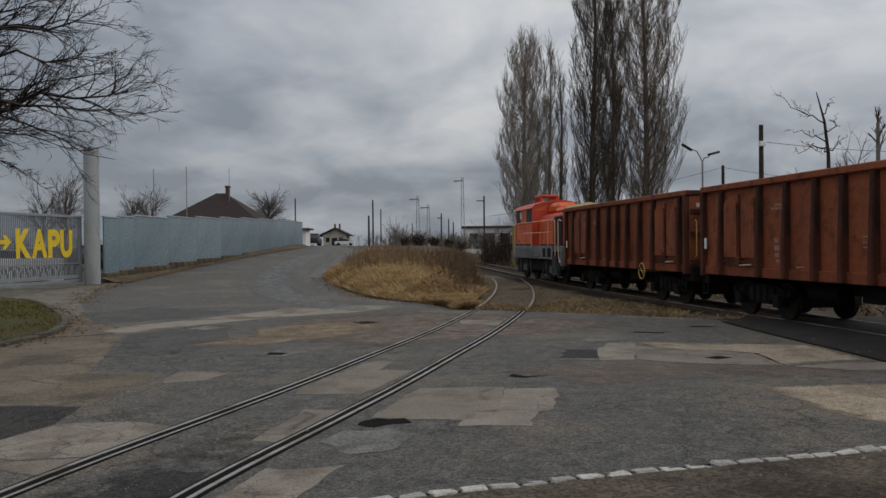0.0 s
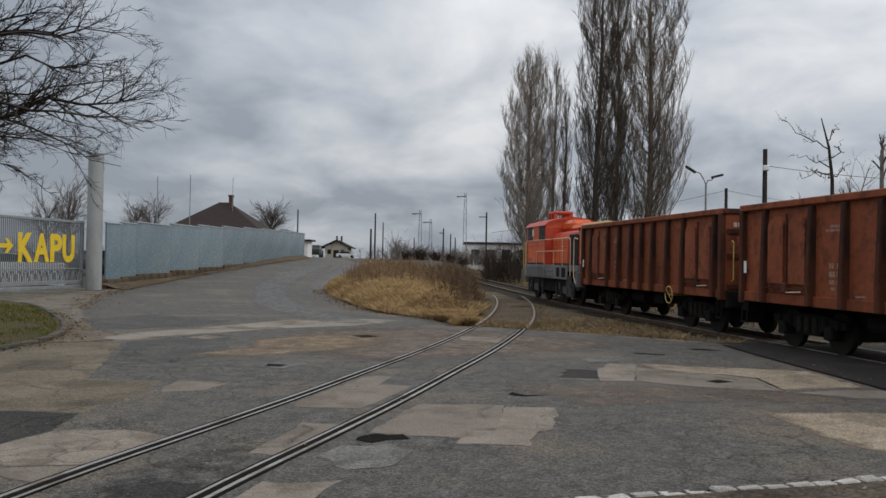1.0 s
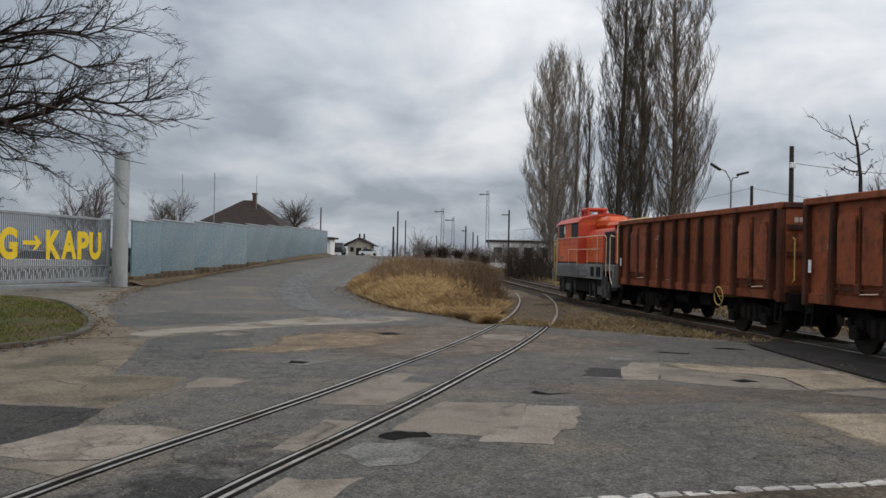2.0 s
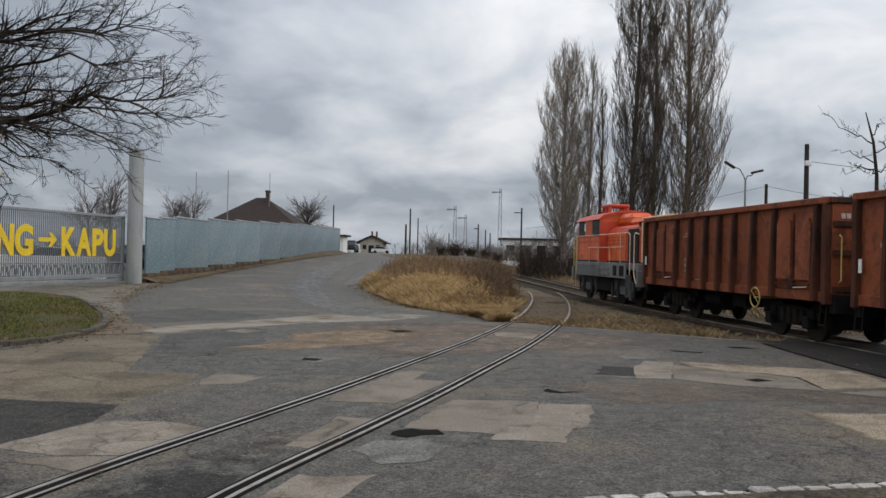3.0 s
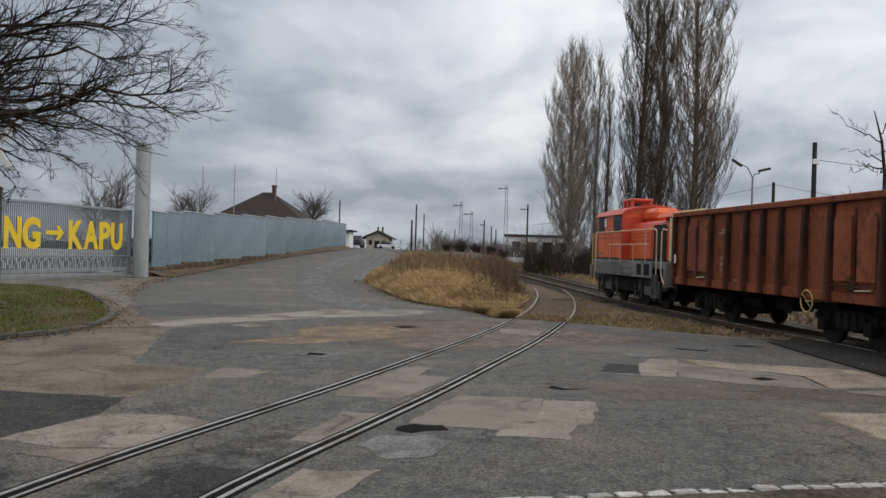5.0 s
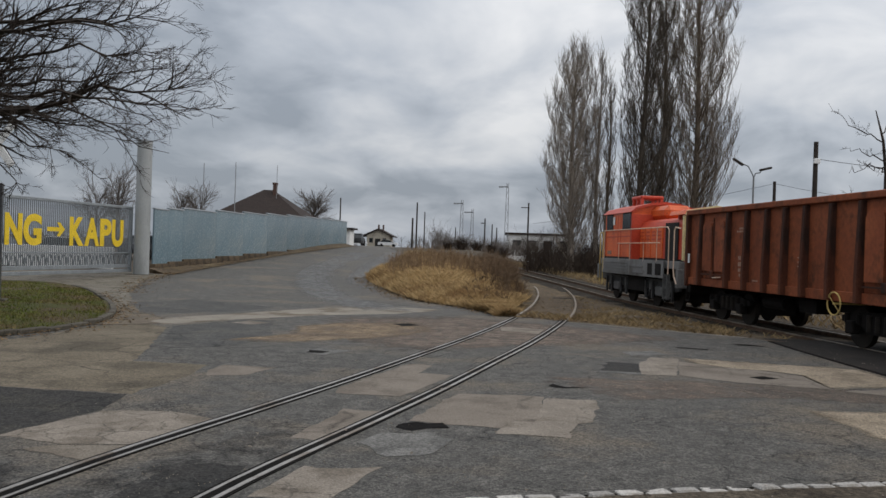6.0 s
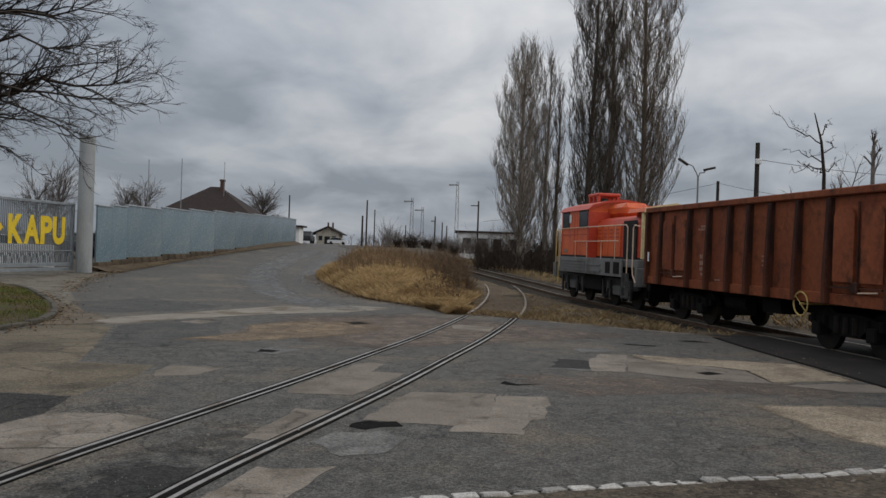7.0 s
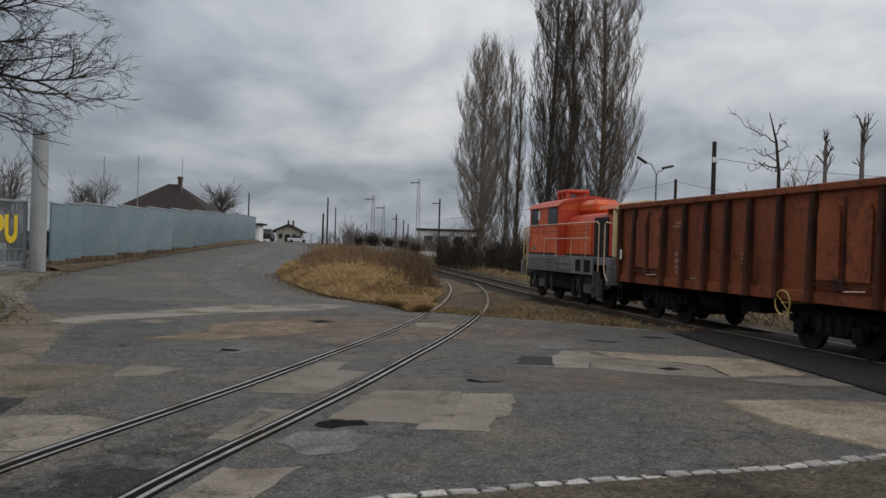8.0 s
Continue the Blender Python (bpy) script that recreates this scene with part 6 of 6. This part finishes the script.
    # worn stencilled blocks that cannot be read
    for x0, x1, za, zb in ((1.95, 2.35, 2.78, 2.84), (1.8, 2.5, 2.70, 2.75), (2.0, 2.1, 1.9, 2.02), (2.2, 2.36, 1.9, 2.02), (1.95, 2.1, 1.72, 1.84), (2.16, 2.36, 1.72, 1.84), (1.9, 2.1, 1.56, 1.66), (2.16, 2.36, 1.56, 1.66), (2.14, 2.3, 1.42, 1.5),
                           (-1.18, -0.84, 2.0, 2.03), (-1.18, -0.84, 1.89, 1.92), (-1.18, -0.84, 1.78, 1.81), (1.15, 1.5, 1.32, 1.36), (4.95, 5.15, 2.3, 2.4)):
        bm = bmesh.new()
        box(bm, x0, x1, hw - 0.071, hw - 0.067, za, zb)
        part("stencil", bm, STENCIL, w)
    for y in (1.12, 0.99, 0.82, 0.69, 0.32, 0.19):
        bm = bmesh.new()
        box(bm, -h - 0.036, -h - 0.031, y - 0.1, y, z1 - 0.44, z1 - 0.32)
        part("stencil", bm, CHALK, w)
    bm = bmesh.new()
    box(bm, h - 0.33, h - 0.22, hw + 0.035, hw + 0.05, 1.75, 2.05)
    part("ticket_plate", bm, WHITE, w, "small white paper plate")
    wm, am = wheel_meshes(0.46)
    for x in (h - 2.3, -(h - 2.3)):
        bogie(w, x, wm, am)
    return w


def build_loco():
    l = thing("diesel_locomotive", "bright red diesel locomotive with grey frame and end cab", "locomotive")
    wy = 1.42
    # frame: deck, grey louvred side boxes
    bm = bmesh.new()
    box(bm, -4.8, 4.5, -1.3, 1.3, 1.5, 1.77, 0.02)
    part("deck", bm, LOCO_GREY, l)
    for s in (-1, 1):
        bm = bmesh.new()
        box(bm, -3.7, 3.6, s * wy - 0.03, s * wy + 0.03, 1.14, 1.78, 0.01)
        for k in range(4):
            zz = 1.25 + 0.12 * k
            box(bm, 0.1, 3.3, s * (wy + 0.045) - 0.02, s * (wy + 0.045) + 0.02, zz, zz + 0.05)
        for k in range(2):
            zz = 1.25 + 0.24 * k
            box(bm, -1.6, -0.2, s * (wy + 0.045) - 0.02, s * (wy + 0.045) + 0.02, zz, zz + 0.05)
        part("side_skirt", bm, LOCO_GREY, l)
        for x0, x1 in ((-2.6, -2.15), (-3.5, -2.95)):
            bm = bmesh.new()
            box(bm, x0, x1, s * (wy + 0.035) - 0.01, s * (wy + 0.035) + 0.01, 1.24, 1.66)
            part("hatch", bm, UNDER, l)
    # hood
    hy = 1.02
    arc = [(-hy, 1.75), (-hy, 3.08), (-hy + 0.1, 3.25), (-hy + 0.38, 3.36), (0, 3.42), (hy - 0.38, 3.36), (hy - 0.1, 3.25), (hy, 3.08), (hy, 1.75)]
    bm = bmesh.new()
    prism(bm, arc, "x", -4.55, 0.1)
    hood = part("hood", bm, RED_DEEP, l)
    for s in (-1, 1):
        for k in range(4):
            x = -0.4 - k * 0.62
            bm = bmesh.new()
            box(bm, x - 0.27, x + 0.27, s * (hy + 0.015) - 0.025, s * (hy + 0.015) + 0.025, 1.85, 3.06, 0.015)
            door = part("hood_door", bm, RED, l)
            for j in range(3):
                bm = bmesh.new()
                box(bm, x - 0.17, x + 0.17, s * (hy + 0.046) - 0.008, s * (hy + 0.046) + 0.008, 2.55 + 0.14 * j, 2.6 + 0.14 * j)
                part("louvre", bm, RED_DEEP, door)
        bm = bmesh.new()
        box(bm, -4.05, -2.85, s * (hy + 0.03) - 0.015, s * (hy + 0.03) + 0.015, 1.8, 3.16)
        part("radiator_grille", bm, BLACK, l, "black radiator grille")
    bm = bmesh.new()
    box(bm, -4.62, -4.54, -hy + 0.05, hy - 0.05, 1.8, 3.35, 0.03)
    part("end_panel", bm, CREAM, l, "cream-yellow end panel")
    bm = bmesh.new()
    prism(bm, [(-hy - 0.1, 3.42), (-hy - 0.02, 3.56), (0, 3.74), (hy + 0.02, 3.56), (hy + 0.1, 3.42), (hy, 3.42), (0, 3.64), (-hy, 3.42)], "x", -4.75, -3.3)
    part("hood_canopy", bm, RED, l)
    bm = bmesh.new()
    prism(bm, [(-hy - 0.1, 3.4), (-hy - 0.02, 3.56), (0, 3.75), (hy + 0.02, 3.56), (hy + 0.1, 3.4), (hy - 0.02, 3.36), (0, 3.62), (-hy + 0.02, 3.36)], "x", -4.83, -4.755)
    part("end_trim", bm, CREAM, l, "cream-yellow trim round the hood end")
    for s in (-1, 1):
        bm = bmesh.new()
        box(bm, -4.66, -4.5, s * (hy + 0.03) - 0.05, s * (hy + 0.03) + 0.05, 1.8, 3.38, 0.02)
        part("corner_trim", bm, CREAM, l, "cream-yellow corner strip")
    # roof boxes and silencer
    bm = bmesh.new()
    box(bm, -1.5, 0.3, -0.56, 0.56, 3.34, 3.93, 0.19)
    part("roof_box", bm, RED, l)
    bm = bmesh.new()
    box(bm, 1.5, 2.75, -0.5, 0.5, 4.34, 4.48, 0.04)
    ex = part("exhaust_box", bm, RED_DEEP, l)
    for x in (1.6, 2.1, 2.6):
        for s in (-1, 1):
            bm = bmesh.new()
            box(bm, x - 0.06, x + 0.06, s * 0.42 - 0.06, s * 0.42 + 0.06, 3.98, 4.37)
            part("bracket", bm, RED_DEEP, ex)
    bm = bmesh.new()
    box(bm, -0.05, 0.06, -1.4, 1.4, 1.78, 3.6, 0.01)
    part("cab_bulkhead", bm, RED_DEEP, l)
    # air filters and pipes along the hood's shoulder
    for x in (-4.0, -3.55):
        bm = bmesh.new()
        rod(bm, (x, 0.75, 3.3), (x, 0.75, 3.6), 0.12, 0.1, 12)
        part("filler_cap", bm, RED_DEEP, l)
    # cab with arched roof
    bm = bmesh.new()
    prism(bm, [(-1.38, 1.76), (-1.38, 3.7), (-1.2, 3.84), (-0.6, 4.02), (0, 4.08), (0.6, 4.02), (1.2, 3.84), (1.38, 3.7), (1.38, 1.76)], "x", 0.05, 3.5)
    cab = part("cab", bm, RED, l)
    bm = bmesh.new()
    prism(bm, [(-1.47, 3.68), (-1.25, 3.88), (-0.62, 4.06), (0, 4.13), (0.62, 4.06), (1.25, 3.88), (1.47, 3.68), (1.39, 3.68), (1.18, 3.81), (0.6, 3.97), (0, 4.03), (-0.6, 3.97), (-1.18, 3.81), (-1.39, 3.68)], "x", -0.08, 3.66)
    part("cab_roof", bm, RED_DEEP, l)
    for s in (-1, 1):
        for x0, x1 in ((0.12, 1.1), (2.45, 3.25)):
            bm = bmesh.new()
            box(bm, x0 - 0.06, x1 + 0.06, s * 1.385 - 0.012, s * 1.385 + 0.012, 2.97, 3.67, 0.01)
            fr = part("window_frame", bm, BLACK, cab)
            bm = bmesh.new()
            box(bm, x0, x1, s * 1.4 - 0.008, s * 1.4 + 0.008, 3.04, 3.62)
            part("window", bm, GLASS, cab, "dark cab window")
        bm = bmesh.new()
        box(bm, 2.12, 2.36, s * 1.408 - 0.005, s * 1.408 + 0.005, 3.2, 3.55)
        part("mirror", bm, WHITE, cab)
    for s in (-1, 1):
        for x in (0.12, 1.38, 1.75, 3.36):
            bm = bmesh.new()
            box(bm, x - 0.012, x + 0.012, s * 1.382 - 0.008, s * 1.382 + 0.008, 1.82, 3.55)
            part("panel_seam", bm, RED_DEEP, cab)
        bm = bmesh.new()
        box(bm, 0.05, 3.5, s * 1.384 - 0.01, s * 1.384 + 0.01, 2.68, 2.72)
        part("waist_rail", bm, RED_DEEP, cab)
        bm = bmesh.new()
        box(bm, 0.05, 3.5, s * 1.384 - 0.01, s * 1.384 + 0.01, 1.76, 1.86)
        part("sill_strip", bm, BLACK, cab)
        bm = bmesh.new()
        box(bm, -4.5, 0.0, s * (hy + 0.012) - 0.012, s * (hy + 0.012) + 0.012, 1.76, 1.84)
        part("hood_foot", bm, BLACK, l)
    for yy in (-0.7, 0.7):
        bm = bmesh.new()
        box(bm, 3.49, 3.515, yy - 0.42, yy + 0.42, 2.85, 3.5)
        part("window", bm, GLASS, cab, "dark cab window")
    # handrails
    for s in (-1, 1):
        bm = bmesh.new()
        y = s * (wy + 0.02)
        pipe(bm, [(3.45, y, 1.3), (3.45, y, 2.98), (-4.02, y, 2.98), (-4.17, y, 2.88), (-4.17, y, 1.2)], 0.022, 6)
        pipe(bm, [(1.6, y, 2.42), (-3.3, y, 2.42)], 0.018, 6)
        for x in (1.4, 0.0, -1.6, -3.0):
            pipe(bm, [(x, y, 1.7), (x, y, 2.42 if x > -3 else 2.98)], 0.016, 5)
        part("handrail", bm, RAILING, l, "pale pink-cream tubular handrail")
        bm = bmesh.new()
        pipe(bm, [(-5.2, y, 2.9), (-4.78, y, 2.95), (-4.66, y, 2.85), (-4.66, y, 1.5), (-4.72, y, 1.25), (-4.95, y, 1.0)], 0.024, 6)
        part("grab_rail", bm, RAILING, l)
        bm = bmesh.new()
        pipe(bm, [(3.62, y, 0.6), (3.62, y, 2.9), (4.42, y * 0.92, 2.9), (4.42, y * 0.92, 0.7)], 0.026, 6)
        part("grab_rail", bm, RING, l, "yellow grab rail at the cab end")
        bm = bmesh.new()
        for zz in (0.45, 0.8):
            box(bm, -4.25, -3.85, y - 0.12 if s > 0 else y, y if s > 0 else y + 0.12, zz, zz + 0.04)
        box(bm, -4.25, -4.2, y - 0.06, y + 0.06, 0.42, 1.3)
        box(bm, -3.9, -3.85, y - 0.06, y + 0.06, 0.42, 1.3)
        part("step", bm, GREY_DIRTY, l)
    for x, s in ((-4.8, -1), (4.5, 1)):
        bm = bmesh.new()
        box(bm, x - 0.1, x + 0.1, -1.38, 1.38, 0.85, 1.5, 0.02)
        part("headstock", bm, LOCO_GREY, l)
        for yy in (-0.85, 0.85):
            bm = bmesh.new()
            rod(bm, (x, yy, 1.0), (x + s * 0.36, yy, 1.0), 0.1, n=12)
            rod(bm, (x + s * 0.36, yy, 1.0), (x + s * 0.42, yy, 1.0), 0.22, n=18)
            part("buffer", bm, UNDER, l)
    for yy in (-0.8, 0.8):
        bm = bmesh.new()
        rod(bm, (3.5, yy, 2.05), (3.6, yy, 2.05), 0.11, n=14)
        part("headlamp", bm, WHITE, l)
    bm = bmesh.new()
    box(bm, -1.0, 1.0, -1.15, 1.15, 0.5, 1.2, 0.05)
    part("fuel_tank", bm, UNDER, l)
    bm = bmesh.new()
    box(bm, -4.3, 4.2, -0.85, 0.85, 0.62, 1.5, 0.03)
    part("underframe", bm, UNDER, l)
    wm, am = wheel_meshes(0.5)
    for x in (-2.6, 2.4):
        b = bogie(l, x, wm, am, 0.5, 2.1)
        for s in (-1, 1):
            bm = bmesh.new()
            prism(bm, [(-1.75, 0.72), (-1.3, 0.66), (1.3, 0.66), (1.75, 0.72), (1.75, 1.06), (-1.75, 1.06)], "y", s * 1.02 - 0.05, s * 1.02 + 0.05)
            part("bogie_beam", bm, BOGIE_GREY, b)
            bm = bmesh.new()
            box(bm, -0.35, 0.35, s * 1.12 - 0.06, s * 1.12 + 0.06, 0.45, 0.8, 0.03)
            part("brake_cylinder", bm, GREY_DIRTY, b)
        for s in (-1, 1):
            for wx in (-1.35, -0.62, 0.62, 1.35):
                bm = bmesh.new()
                box(bm, wx - 0.06, wx + 0.06, s * 1.16 - 0.04, s * 1.16 + 0.04, 0.32, 1.0, 0.01)
                part("spring_hanger", bm, BOGIE_GREY, b)
            for wx in (-1.05, 1.05):
                bm = bmesh.new()
                rod(bm, (wx, s * 1.05, 1.0), (wx, s * 1.05, 0.55), 0.1, n=8)
                part("spring", bm, GREY_DIRTY, b)
    # number boards with unreadable bars
    bm = bmesh.new()
    box(bm, 2.55, 3.1, 1.39, 1.4, 1.95, 2.1)
    part("number_board", bm, STENCIL, l)
    return l


LETTER_NG, LETTER_ARROW, LETTER_K = 0.5, 2.87, 4.28
build_ground()
build_road()
build_patches()
build_rails()
build_kerbs()
build_grass()
build_trees()
build_gate()
build_wall()
build_yard()
build_poles()
wagon_a = build_wagon("open brown goods wagon with ribbed rusty sides next to the locomotive")
wagon_b = copy_thing(wagon_a, pose(0, 0, 0))
tagged(wagon_b, "open brown goods wagon with ribbed rusty sides at the train's head")
loco = build_loco()


# ---- motion: the locomotive pushes the wagons along the straight track ----
TRAIN = [(0, 36.31), (0.5, 35.3), (1, 34.3), (1.5, 33.4), (2, 32.6), (2.75, 31.6), (3.5, 30.72), (4.5, 29.68), (5.25, 28.75), (6, 27.95), (6.75, 27.2), (7.5, 26.5), (8, 26.05)]
TRACK_DIR = Vector((-0.155, 1)).normalized()
TURN = math.degrees(math.atan2(TRACK_DIR.y, TRACK_DIR.x))


def on_track(s):
    return pose(track_x(0) + TRACK_DIR.x * s, TRACK_DIR.y * s, rail_z(TRACK_DIR.y * s), 0, 0, TURN)


def motions():
    steps = [k * 0.5 for k in range(17)]
    for thing_, shift in ((wagon_a, -WAGON_L / 2), (wagon_b, -WAGON_L * 1.5 - GAP_L), (loco, 5.75)):
        walk(thing_, [(t, on_track(along(TRAIN, t) + shift)) for t in steps])


motions()
